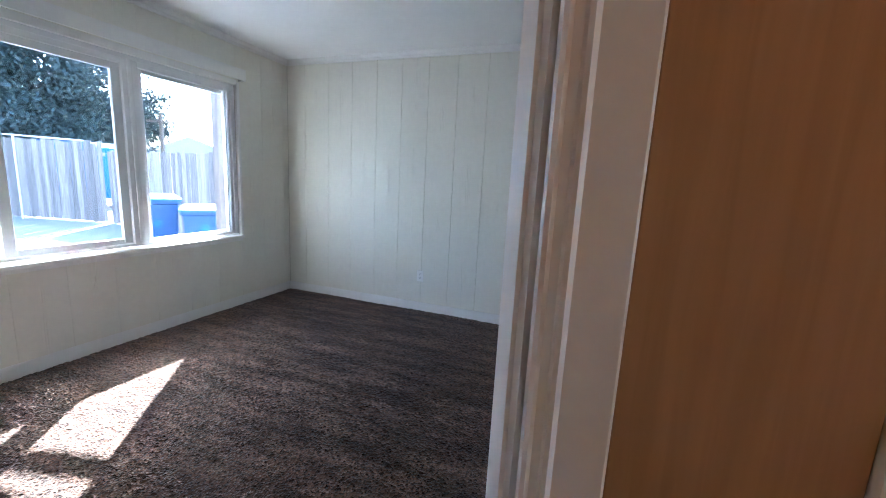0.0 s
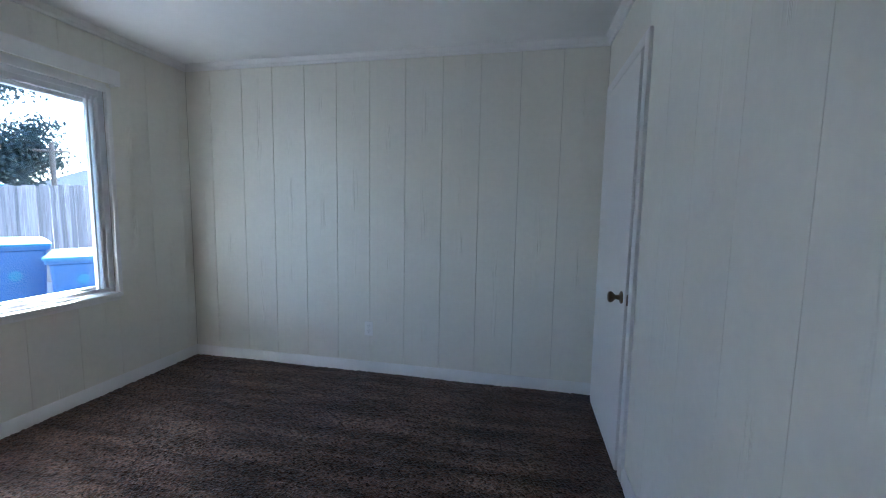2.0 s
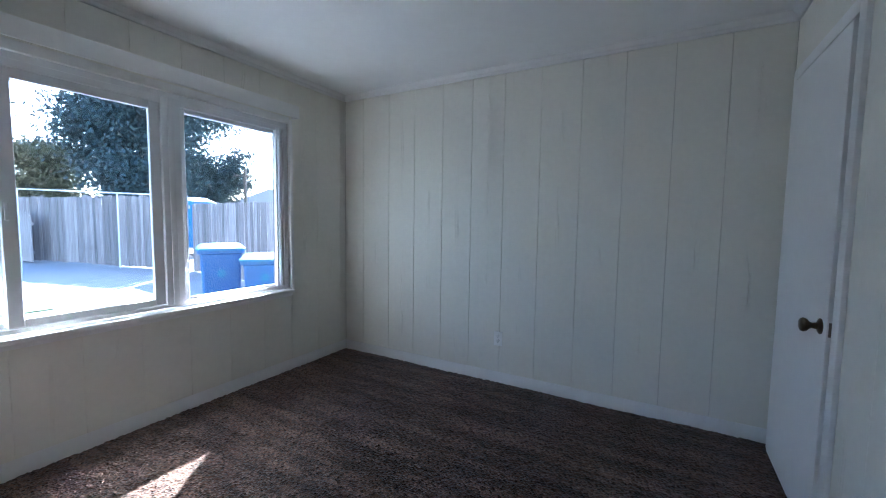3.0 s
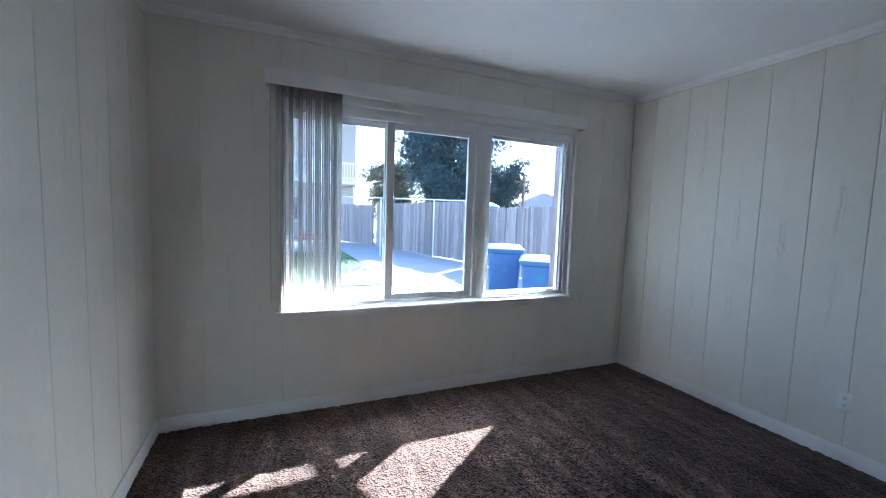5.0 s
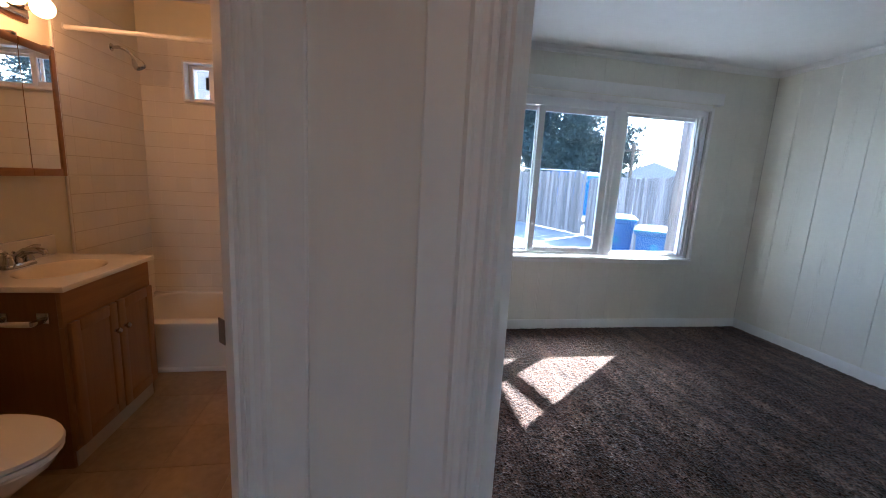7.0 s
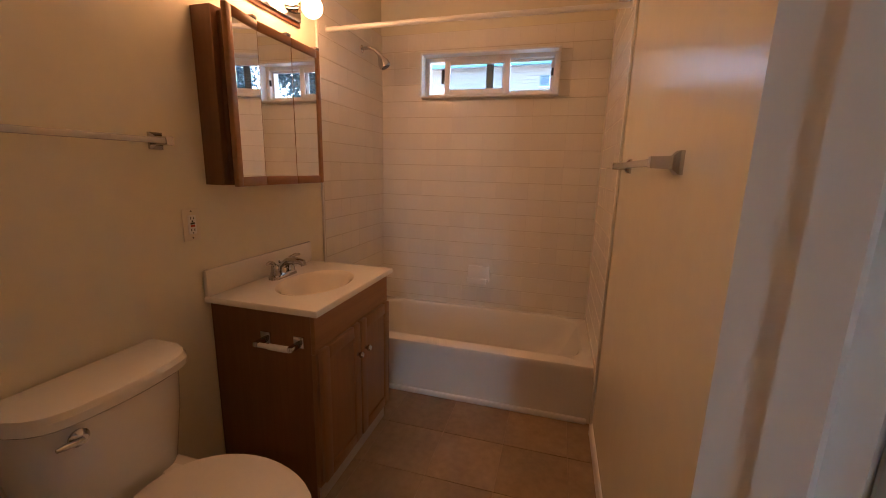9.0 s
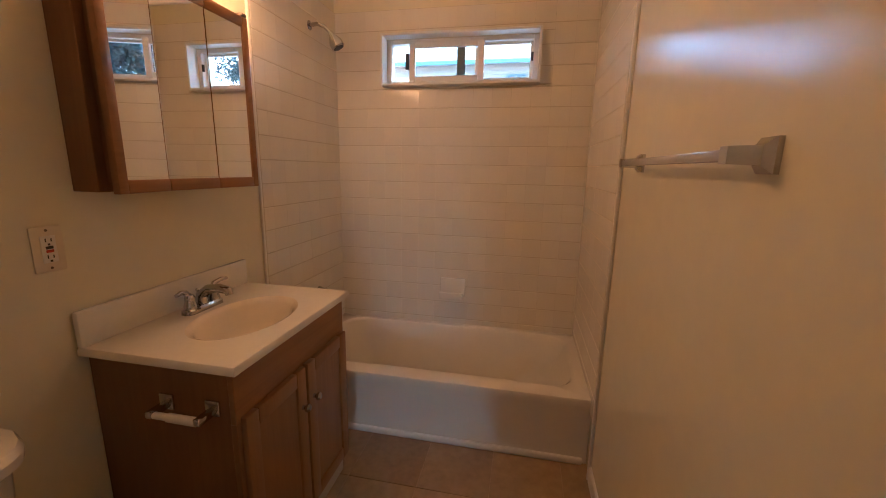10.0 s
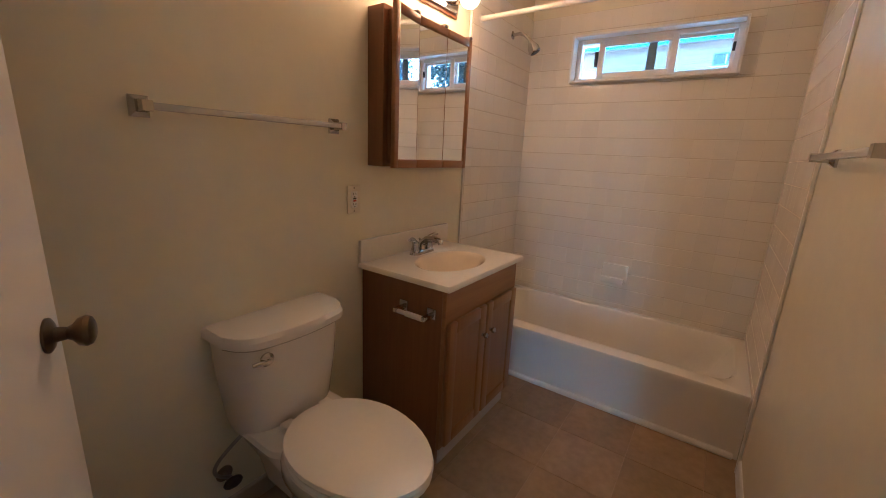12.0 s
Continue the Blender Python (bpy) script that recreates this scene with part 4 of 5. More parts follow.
loft(bm, [oval(1.02, -0.004), square(0.0, 0.0), square(0.0, 0.016), square(0.004, 0.022), square(0.008, 0.0225), oval(1.06, 0.0225)], cap=False)
part("basin_slab", bm, "marble", top)
bm = B()
loft(bm, [oval(1.06, 0.0225), oval(1.0, 0.019), oval(0.93, 0.005), oval(0.78, -0.06), oval(0.55, -0.10), oval(0.2, -0.115), oval(0.1, -0.116)], cap=False)
part("bowl", bm, "basin", top, "tan oval bowl")
bm = B()
box(bm, 0.0, TWD, 0.002, 0.022, 0.0215, 0.125, 0.006)
part("backsplash", bm, "marble", top)
bm = B()
lathe(bm, [(0, 0.022), (0.003, 0.020), (0.004, 0.012)], (cxm, cym, -0.117), (0, 0, 1), 18)
part("drain", bm, "chrome", top, "chrome drain ring")
fc = thing("faucet", (-0.500, BS + 0.085, 0.8245), "chrome centerset faucet with two lever handles", "faucet")
bm = B()
loft(bm, [rrect(-0.082, 0.082, -0.026, 0.026, 0.0255, 0.0), rrect(-0.080, 0.080, -0.025, 0.025, 0.0245, 0.012), rrect(-0.070, 0.070, -0.019, 0.019, 0.0185, 0.019)])
part("base", bm, "chrome", fc)
bm = B()
tube(bm, [(0, -0.004, 0.015), (0, 0.0, 0.05), (0, 0.03, 0.072), (0, 0.075, 0.078), (0, 0.108, 0.072), (0, 0.112, 0.058)], [0.021, 0.019, 0.017, 0.016, 0.015, 0.0125], 16)
part("spout", bm, "chrome", fc)
for s in (-1, 1):
    bm = B()
    lathe(bm, [(0, 0.021), (0.012, 0.021), (0.030, 0.016), (0.042, 0.017), (0.050, 0.012)], (0.052 * s, 0, 0.014), (0, 0, 1), 18)
    tube(bm, [(0.052 * s, 0, 0.056), (0.062 * s, -0.004, 0.074), (0.088 * s, 0.004, 0.082), (0.112 * s, 0.010, 0.080)], [0.012, 0.009, 0.008, 0.006], 12)
    part("handle", bm, "chrome", fc)
bm = B()
tube(bm, [(0, -0.016, 0.015), (0, -0.018, 0.062)], 0.003, 8)
ball(bm, (0, -0.018, 0.066), 0.006, 2)
part("lift_rod", bm, "chrome", fc)

# paper holder on the vanity's side
ph = thing("paper_holder", (-0.1765, BS + 0.325, 0.688), "chrome toilet paper holder on the vanity side", "paper holder")
for y in (-0.072, 0.072):
    bm = B()
    box(bm, 0, 0.008, y - 0.022, y + 0.022, -0.022, 0.024, 0.004)
    box(bm, 0.006, 0.062, y - 0.011, y + 0.011, -0.016, 0.004, 0.005)
    part("post", bm, "chrome", ph)
bm = B()
tube(bm, [(0.052, -0.066, -0.008), (0.052, -0.02, -0.008), (0.052, -0.019, -0.008), (0.052, 0.066, -0.008)], [0.009, 0.009, 0.0115, 0.0115], 16)
part("roller", bm, "roller", ph, "white spring roller")

# mirror cabinet
mc = thing("medicine_cabinet", (-0.803, BS, 1.240), "oak medicine cabinet with three mirror doors, one ajar", "cabinet")
CW, CH, CD = 0.598, 0.615, 0.118
bm = B()
box(bm, 0.012, CW - 0.004, 0.001, CD - 0.030, 0.004, CH - 0.004, 0.002, 1)
box(bm, 0.03, CW - 0.03, CD - 0.0305, CD - 0.0155, 0.02, CH - 0.02)
part("body", bm, "oakside", mc)
bounds = (0.0, 0.207, 0.410, CW)
for i in range(3):
    x0, x1 = bounds[i] + 0.0022, bounds[i + 1] - 0.0022
    bm = B()
    tl, tr = (0.0, 0.030) if i == 2 else ((0.026, 0.0) if i == 0 else (0.0, 0.0))
    z1 = CH
    if tl:
        box(bm, x0, x0 + tl, CD - 0.016, CD + 0.004, 0, z1, 0.003)
    if tr:
        box(bm, x1 - tr, x1, CD - 0.016, CD + 0.004, 0, z1, 0.003)
    box(bm, x0 + tl, x1 - tr, CD - 0.016, CD + 0.004, 0.0, 0.036, 0.004)
    box(bm, x0 + tl, x1 - tr, CD - 0.016, CD + 0.004, z1 - 0.036, z1, 0.004)
    box(bm, x0 + 0.001, x1 - 0.001, CD - 0.015, CD - 0.007, 0.004, z1 - 0.004)
    d = part("door", bm, "oakx", mc)
    if i == 2:
        d.matrix_basis = pose(x0, CD - 0.016, 0, 0, 0, 9) @ pose(-x0, 0.016 - CD, 0)
    bm = B()
    box(bm, x0 + max(tl - 0.001, 0), x1 - max(tr - 0.001, 0), CD - 0.006, CD - 0.002, 0.034, z1 - 0.034)
    part("mirror_pane", bm, "mirror", d, "clear mirror glass")
    bm = B()
    box(bm, x0 + 0.004, x0 + 0.03, CD - 0.03, CD + 0.006, z1, z1 + 0.012, 0.003)
    part("hinge", bm, "steel", d, "dark hinge on the top edge")

# vanity light: mirror-finished bar with four globes
vl = thing("vanity_light", (-0.530, BS, 2.035), "four-globe vanity light bar, lit", "light fixture")
bm = B()
box(bm, -0.290, 0.360, 0.001, 0.012, -0.068, 0.062, 0.003)
part("back_plate", bm, "oakside", vl, "wooden rim of the light bar")
bm = B()
box(bm, -0.272, 0.342, 0.010, 0.030, -0.054, 0.048, 0.004)
part("bar", bm, "chrome", vl, "polished metal bar")
for i in range(4):
    x = -0.24 + 0.16 * i
    bm = B()
    lathe(bm, [(0, 0.022), (0.012, 0.022), (0.040, 0.017)], (x, 0.030, 0), (0, 1, 0), 18)
    sk = part("socket", bm, "chrome", vl)
    bm = B()
    ball(bm, (x, 0.112, 0.0), 0.0475, 3)
    part("bulb", bm, "bulb", vl, "lit round globe bulb")


def towel_bar(name, at, rz, length, label):
    """Square bar between two bevelled posts; wall behind at y=0, bar out along +y."""
    t = thing(name, at, label, "towel bar", rz)
    for s in (-1, 1):
        bm = B()
        x = s * length / 2
        loft(bm, [[Vector((x + a, 0.0, b)) for a, b in ((-0.022, -0.027), (0.022, -0.027), (0.022, 0.027), (-0.022, 0.027))],
                  [Vector((x + a, 0.008, b)) for a, b in ((-0.022, -0.027), (0.022, -0.027), (0.022, 0.027), (-0.022, 0.027))],
                  [Vector((x + a, 0.020, b)) for a, b in ((-0.012, -0.015), (0.012, -0.015), (0.012, 0.015), (-0.012, 0.015))],
                  [Vector((x + a, 0.066, b)) for a, b in ((-0.012, -0.013), (0.012, -0.013), (0.012, 0.013), (-0.012, 0.013))]])
        part("post", bm, "chrome", t)
    bm = B()
    box(bm, -length / 2, length / 2, 0.044, 0.062, -0.009, 0.009, 0.003)
    part("bar", bm, "bar", t, "pale square bar")
    return t


towel_bar("towel_bar", (0.280, BS, 1.388), 0, 0.62, "pale towel bar on metal posts above the toilet")
towel_bar("towel_bar", (-0.385, BN, 1.348), 180, 0.66, "pale towel bar on metal posts beside the bathtub")

# toilet
wc = thing("toilet", (0.285, BS, -0.002), "white two-piece porcelain toilet, lid down", "toilet")
bm = B()


def dshape(w, y0, y1, z, bow=0.03, n=24):
    """Tank outline: flat back, bowed front."""
    out = [Vector((-w / 2, y0, z)), Vector((w / 2, y0, z))]
    for k in range(n + 1):
        u = 1 - 2 * k / n
        round_off = 0.34 * (y1 - y0) * abs(u) ** 9
        out.append(Vector((u * w / 2, y1 - bow + bow * math.cos(u * math.pi / 2) - round_off, z)))
    return out


loft(bm, [dshape(0.33, 0.03, 0.175, 0.37), dshape(0.35, 0.025, 0.19, 0.41), dshape(0.39, 0.02, 0.205, 0.58), dshape(0.405, 0.018, 0.21, 0.712)])
tank = part("tank", bm, "porcelain", wc)
bm = B()
loft(bm, [dshape(0.424, 0.012, 0.222, 0.710), dshape(0.438, 0.008, 0.230, 0.718), dshape(0.440, 0.008, 0.232, 0.740), dshape(0.428, 0.014, 0.224, 0.754), dshape(0.375, 0.03, 0.20, 0.758)])
part("tank_lid", bm, "porcelain", wc)
bm = B()
lathe(bm, [(0, 0.022), (0.006, 0.022), (0.013, 0.015), (0.018, 0.012)], (0.125, 0.206, 0.675), (0, 1, 0), 18)
tube(bm, [(0.125, 0.224, 0.675), (0.143, 0.226, 0.677), (0.163, 0.226, 0.680), (0.178, 0.224, 0.681)], [0.007, 0.008, 0.0075, 0.005], 10)
part("flush_lever", bm, "chrome", tank, "chrome flush lever")


def egg(w, y0, y1, z, n=36, back=0.0):
    """Bowl outline from the back y0 to the tip y1."""
    out = []
    c = y0 + (y1 - y0) * 0.48
    for k in range(n):
        a = 2 * math.pi * k / n
        s, co = math.sin(a), math.cos(a)
        r = (y1 - c) if co > 0 else (c - y0)
        out.append(Vector((w / 2 * s * (1 - 0.06 * co), c + r * co, z)))
    return out


bm = B()
loft(bm, [egg(0.235, 0.17, 0.52, 0.0), egg(0.225, 0.18, 0.51, 0.05), egg(0.205, 0.18, 0.49, 0.14), egg(0.235, 0.17, 0.54, 0.22), egg(0.32, 0.17, 0.63, 0.30), egg(0.362, 0.19, 0.70, 0.36), egg(0.368, 0.20, 0.715, 0.388), egg(0.355, 0.21, 0.708, 0.398)])
part("bowl", bm, "porcelain", wc)
bm = B()
loft(bm, [rrect(-0.095, 0.095, 0.07, 0.30, 0.05, 0.16), rrect(-0.115, 0.115, 0.05, 0.30, 0.06, 0.26), rrect(-0.155, 0.155, 0.035, 0.305, 0.07, 0.345), rrect(-0.166, 0.166, 0.03, 0.31, 0.07, 0.375), rrect(-0.160, 0.160, 0.035, 0.305, 0.07, 0.392), rrect(-0.145, 0.145, 0.05, 0.29, 0.06, 0.398)])
part("tank_deck", bm, "porcelain", wc)
bm = B()
loft(bm, [egg(0.362, 0.225, 0.722, 0.399), egg(0.374, 0.22, 0.728, 0.405), egg(0.372, 0.222, 0.726, 0.417)])
part("seat_ring", bm, "plastic", wc)
bm = B()
loft(bm, [egg(0.368, 0.222, 0.724, 0.4215), egg(0.378, 0.218, 0.731, 0.427), egg(0.374, 0.222, 0.727, 0.438), egg(0.33, 0.25, 0.69, 0.444), egg(0.2, 0.33, 0.57, 0.445)])
part("seat_lid", bm, "plastic", wc, "closed white seat lid")
for s in (-1, 1):
    bm = B()
    box(bm, 0.075 * s - 0.022, 0.075 * s + 0.022, 0.205, 0.24, 0.398, 0.43, 0.006)
    part("seat_hinge", bm, "plastic", wc)
    bm = B()
    lathe(bm, [(0, 0.014), (0.012, 0.013), (0.018, 0.006)], (0.10 * s, 0.30, 0.02), (s * 0.6, 0, 0.8), 12)
    part("bolt_cap", bm, "plastic", wc)
sv = thing("supply_valve", (0.475, BS, 0.185), "shut-off valve and braided hose feeding the toilet", "valve")
bm = B()
lathe(bm, [(0, 0.028), (0.004, 0.028), (0.008, 0.012), (0.055, 0.010)], (0, 0.0, 0), (0, 1, 0), 18)
part("stub", bm, "steel", sv)
bm = B()
ball(bm, (0, 0.062, 0), 0.022, 2, (1.5, 0.8, 0.9))
part("valve_handle", bm, "slot", sv, "dark oval valve handle")
bm = B()
tube(bm, [(-0.055 * u + 0.095 * math.sin(math.pi * u) * (1 - 0.4 * u), 0.045 + 0.04 * u, 0.012 + 0.183 * u) for u in (k / 16 for k in range(17))], 0.006, 10)
part("hose", bm, "hose", sv)

# bathroom base trim along the south wall and the north wall
for nm, a, b in (("baseboard_bath_south", (1.47, BS, -0.002), (-0.17, BS, -0.002)), ("baseboard_bath_north", (-0.95, BN, -0.002), (0.525, BN, -0.002))):
    bm = B()
    sweep(bm, [(0, 0), (0.010, 0), (0.010, 0.07), (0.004, 0.078), (0, 0.078)], a, b)
    structure(nm, bm, "kick" if nm.endswith("south") else "trim", "scuffed bathroom base strip", "baseboard")

# ---------------------------------------------------------------- yard
GZ = -0.25
bm = B()
box(bm, -900, 700, -700, 900, GZ - 1.0, GZ - 0.02)
structure("ground", bm, "dirt", "bare ground around the houses", "ground")
bm = B()
box(bm, -24, -1.95, -6, 11.5, GZ - 0.03, GZ)
structure("pavement", bm, "concrete", "grey concrete patio in the yard", "patio")
bm = B()
gn = 22000
rg = random.Random(5)
for i in range(gn):
    x, y = rg.uniform(-15.2, -7.6), rg.uniform(0.5, 6.1)
    if x > -9.2 + 0.5 * math.sin(y * 3) and y > 5.0:
        continue
    h, a = rg.uniform(0.03, 0.07), rg.uniform(0, 6.28)
    dx, dy = 0.007 * math.cos(a), 0.007 * math.sin(a)
    v = [bm.verts.new((x - dx, y - dy, GZ)), bm.verts.new((x + dx, y + dy, GZ)), bm.verts.new((x + rg.uniform(-.03, .03), y + rg.uniform(-.03, .03), GZ + h))]
    bm.faces.new(v)
tagged(part("grass", bm, "grass"), "short green lawn blades beside the patio", "grass", kind="stuff")
bm = B()
box(bm, -15.4, -7.6, 0.4, 6.15, GZ - 0.01, GZ + 0.02, 0.01)
structure("lawn", bm, "grass", "strip of green lawn", "lawn")


def fence(name, a, b, height, label, board=0.14, seed=1):
    """Board fence: rails, posts and separate upright boards."""
    a, b = Vector((*a, 0)), Vector((*b, 0))
    length = (b - a).length
    rz = math.degrees(math.atan2(b.y - a.y, b.x - a.x))
    f = thing(name, (a.x, a.y, GZ), label, "fence", rz)
    r = random.Random(seed)
    shapes = []
    for k in range(4):
        bm = B()
        h = height + r.uniform(-0.025, 0.025)
        box(bm, 0.003, board - 0.003, -0.009 + 0.010 * (k % 2), 0.009 + 0.010 * (k % 2), 0.03, h, 0.004, 1)
        shapes.append(mesh_of("board", bm, "fence"))
    n = int(length / board)
    for i in range(n):
        ob = new("board", shapes[r.randrange(4)])
        ob.parent = f
        ob.matrix_basis = pose(i * board, 0, r.uniform(-0.02, 0.02), 0, r.uniform(-0.5, 0.5), 0)
    for z in (0.35, height - 0.35):
        bm = B()
        box(bm, 0, length, 0.012, 0.05, z, z + 0.09, 0.004, 1)
        part("rail", bm, "fence", f)
    k = 0.0
    while k < length:
        bm = B()
        box(bm, k, k + 0.09, 0.05, 0.14, 0, height - 0.05, 0.005, 1)
        part("post", bm, "fence", f)
        k += 2.4
    return f


fence("fence", (-18.22, 8.17), (-10.66, 9.91), 2.12, "tall weathered grey board fence across the yard", seed=2)
fence("fence", (-10.57, 9.95), (-2.11, 9.06), 1.92, "weathered board fence behind the bins", seed=4)
fence("fence", (-21.69, 6.8), (-18.31, 8.13), 2.05, "weathered board fence with a gate by the house", seed=6)
gate = thing("gate", (-17.33, 8.0, GZ), "arched wooden garden gate in front of the fence", "gate", 8)
bm = B()
for i in range(8):
    h = 1.45 + 0.25 * math.sin(math.pi * (i + 0.5) / 8)
    box(bm, i * 0.14, i * 0.14 + 0.132, -0.02, 0.0, 0.05, h, 0.003, 1)
part("leaf", bm, "fence", gate)
bm = B()
for z in (0.3, 1.2):
    box(bm, 0, 1.12, 0.0, 0.04, z, z + 0.09, 0.003, 1)
part("brace", bm, "fence", gate)

# white pipe frame on the patio
pf = thing("clothes_line_frame", (-13.59, 7.24, GZ), "white metal clothes line frame on the patio", "clothes line", 70)
for x in (0.0, 2.0):
    bm = B()
    tube(bm, [(x, 0, 0), (x, 0, 2.2)], 0.02, 10)
    part("post", bm, "white", pf)
bm = B()
tube(bm, [(-1.4, 0, 2.2), (3.4, 0, 2.2)], 0.018, 10)
part("crossbar", bm, "white", pf)


def bin_(at, rz, h, label):
    """Wheeled refuse bin: tapered body, overhanging lid, handle, two wheels."""
    b = thing("wheeled_bin", (*at, GZ), label, "bin", rz, "bins by the fence")
    bm = B()
    k = h - 0.09
    loft(bm, [rrect(-0.23, 0.23, -0.25, 0.25, 0.05, 0.04), rrect(-0.27, 0.27, -0.30, 0.30, 0.05, k - 0.06), rrect(-0.305, 0.305, -0.33, 0.34, 0.05, k - 0.04), rrect(-0.305, 0.305, -0.33, 0.34, 0.05, k)])
    part("body", bm, "bin", b)
    bm = B()
    loft(bm, [rrect(-0.32, 0.32, -0.36, 0.35, 0.06, k + 0.004), rrect(-0.32, 0.32, -0.36, 0.35, 0.06, k + 0.03), rrect(-0.27, 0.27, -0.28, 0.29, 0.08, k + 0.075), rrect(-0.15, 0.15, -0.15, 0.15, 0.1, k + 0.09)])
    part("lid", bm, "binlid", b)
    bm = B()
    tube(bm, [(-0.22, 0.38, k - 0.03), (0.22, 0.38, k - 0.03)], 0.016, 10)
    part("handle", bm, "bin", b)
    for s in (-1, 1):
        bm = B()
        lathe(bm, [(0, 0.11), (0.012, 0.125), (0.045, 0.125), (0.055, 0.11)], (0.25 * s, 0.27, 0.125), (s, 0, 0), 20)
        part("wheel", bm, "rubber", b, "black rubber wheel")
    bm = B()
    ball(bm, (0, -0.294, 0.72), 0.06, 2, (1, 0.08, 1))
    part("mark", bm, "binlid", b, "lighter blue round mark")
    return b


bin_((-4.87, 7.30), 60, 1.15, "tall blue plastic wheeled bin by the fence")
bin_((-3.98, 7.42), 52, 1.04, "blue plastic wheeled bin with lighter lid")

# patio cover along the house wall, outside the windows
cover = thing("patio_cover", (-1.96, 0.0, 2.40), "flat white patio cover along the house wall", "patio cover")
bm = B()
box(bm, -1.07, 0.0, -1.5, 6.59, 0.0, 0.07, 0.008)
part("deck", bm, "white", cover)
bm = B()
tube(bm, [(-1.29, 6.61, 0.02), (-0.02, 6.98, 0.02)], 0.045, 8)
part("brace", bm, "white", cover)
bm = B()
box(bm, -1.10, -1.07, -1.5, 6.59, 0.0, 0.09, 0.008)
part("fascia", bm, "white", cover)
bm = B()
box(bm, -1.29, -1.19, 7.0, 7.1, GZ - 2.40, 0.0, 0.008)
part("post", bm, "fence", cover, "weathered wooden corner post")

# two-storey house
house = thing("house", (-23.6, 8.1, GZ), "pale two-storey house with a white balcony", "house")
bm = B()
box(bm, -9, 0, -16, 0, 0, 7.6)
hw = part("wall", bm, "stucco", house)
bm = B()
for i in range(18):
    z = 3.6 + 0.21 * i
    if z < 7.5:
        sweep(bm, [(0.0, 0.0), (0.025, 0.0), (0.008, 0.205), (0.0, 0.205)], (0, -16, z), (0, -0.02, z))
part("siding", bm, "siding", house, "pale lap siding on the upper storey")
bm = B()
loft(bm, [[Vector(p) for p in ((-9.6, -16.6, 7.6), (0.7, -16.6, 7.6), (0.7, 0.7, 7.6), (-9.6, 0.7, 7.6))], [Vector(p) for p in ((-4.6, -11, 9.6), (-4.2, -11, 9.6), (-4.2, -5, 9.6), (-4.6, -5, 9.6))]])
rf = part("roof", bm, "roof", house)
bm = B()
box(bm, 0.62, 0.74, -16.6, 0.7, 7.42, 7.62, 0.01)
part("fascia", bm, "teal", house, "teal painted fascia and gutter")
bm = B()
box(bm, 0.01, 0.65, -16.5, 0.62, 7.52, 7.60)
part("soffit", bm, "white", house)


def house_window(y0, y1, z0, z1, panes=2, material="white"):
    bm = B()
    frame_rect(bm, 0.0, 0.07, y0, y1, z0, z1, 0.08)
    w = part("window", bm, material, house)
    bm = B()
    box(bm, 0.02, 0.03, y0 + 0.06, y1 - 0.06, z0 + 0.06, z1 - 0.06)
    part("pane", bm, "darkpane", w, "dark reflecting window pane")
    bm = B()
    for k in range(1, panes):
        y = y0 + (y1 - y0) * k / panes
        box(bm, 0.02, 0.06, y - 0.03, y + 0.03, z0 + 0.05, z1 - 0.05)
    box(bm, 0.0, 0.12, y0 - 0.06, y1 + 0.06, z0 - 0.07, z0)
    part("sill", bm, "white", w)


house_window(-2.0, -1.15, 1.05, 2.5)
house_window(-4.4, -3.2, 1.05, 2.5)
house_window(-2.1, -1.2, 4.2, 5.7)
house_window(-5.2, -4.0, 4.4, 5.8)
house_window(-7.0, -5.9, 6.35, 6.95, material="slate")
house_window(-11.5, -10.3, 4.6, 5.9)
bal = part("balcony", (lambda q: (box(q, 0.0, 1.2, -4.6, -0.15, 3.25, 3.45, 0.01), q)[1])(B()), "white", house, "white balcony deck")
bm = B()
box(bm, 1.12, 1.19, -4.6, -0.15, 4.42, 4.50, 0.006)
box(bm, 1.12, 1.19, -4.6, -0.15, 3.56, 3.62, 0.006)
part("rail", bm, "white", bal)
for i in range(28):
    bm = B()
    y = -4.55 + 0.16 * i
    box(bm, 1.13, 1.17, y, y + 0.045, 3.45, 4.43, 0.003, 1)
    part("baluster", bm, "white", bal)
bm = B()
tube(bm, [(0.05, -0.15, 3.2), (0.06, -0.1, 2.7), (0.06, -0.1, 0.1)], 0.05, 10)
part("downspout", bm, "white", house)
bm = B()
box(bm, 0.0, 1.2, -3.4, -0.2, 0, 0.18, 0.01)
box(bm, 0.0, 0.7, -3.2, -0.4, 0.18, 0.36, 0.01)
part("step", bm, "redstep", house, "red painted concrete steps")

far = thing("house", (-38.7, 34.9, GZ), "small grey house far behind the fence", "house", 35)
bm = B()
box(bm, -4, 4, -3, 3, 0, 3.0)
part("wall", bm, "greyhouse", far)
bm = B()
prism(bm, [(-4.4, 0), (4.4, 0), (0.0, 1.7)], -3.4, 3.4)
for v in bm.verts:
    v.co = Vector((v.co.x, v.co.z, v.co.y + 3.0))
part("roof", bm, "roof", far)
for x in (-2.2, 1.2):
    bm = B()
    box(bm, x, x + 1.1, -3.05, -2.97, 1.2, 2.3)
    part("window", bm, "white", far)
pole = thing("utility_pole", (-22.3, 19.5, GZ), "wooden utility pole with a crossarm", "pole", 40)
bm = B()
tube(bm, [(0, 0, 0), (0, 0, 4.6)], [0.13, 0.10], 10)
part("shaft", bm, "bark", pole)
bm = B()
box(bm, -0.7, 0.7, -0.06, 0.06, 4.1, 4.22, 0.01)
part("crossarm", bm, "bark", pole)
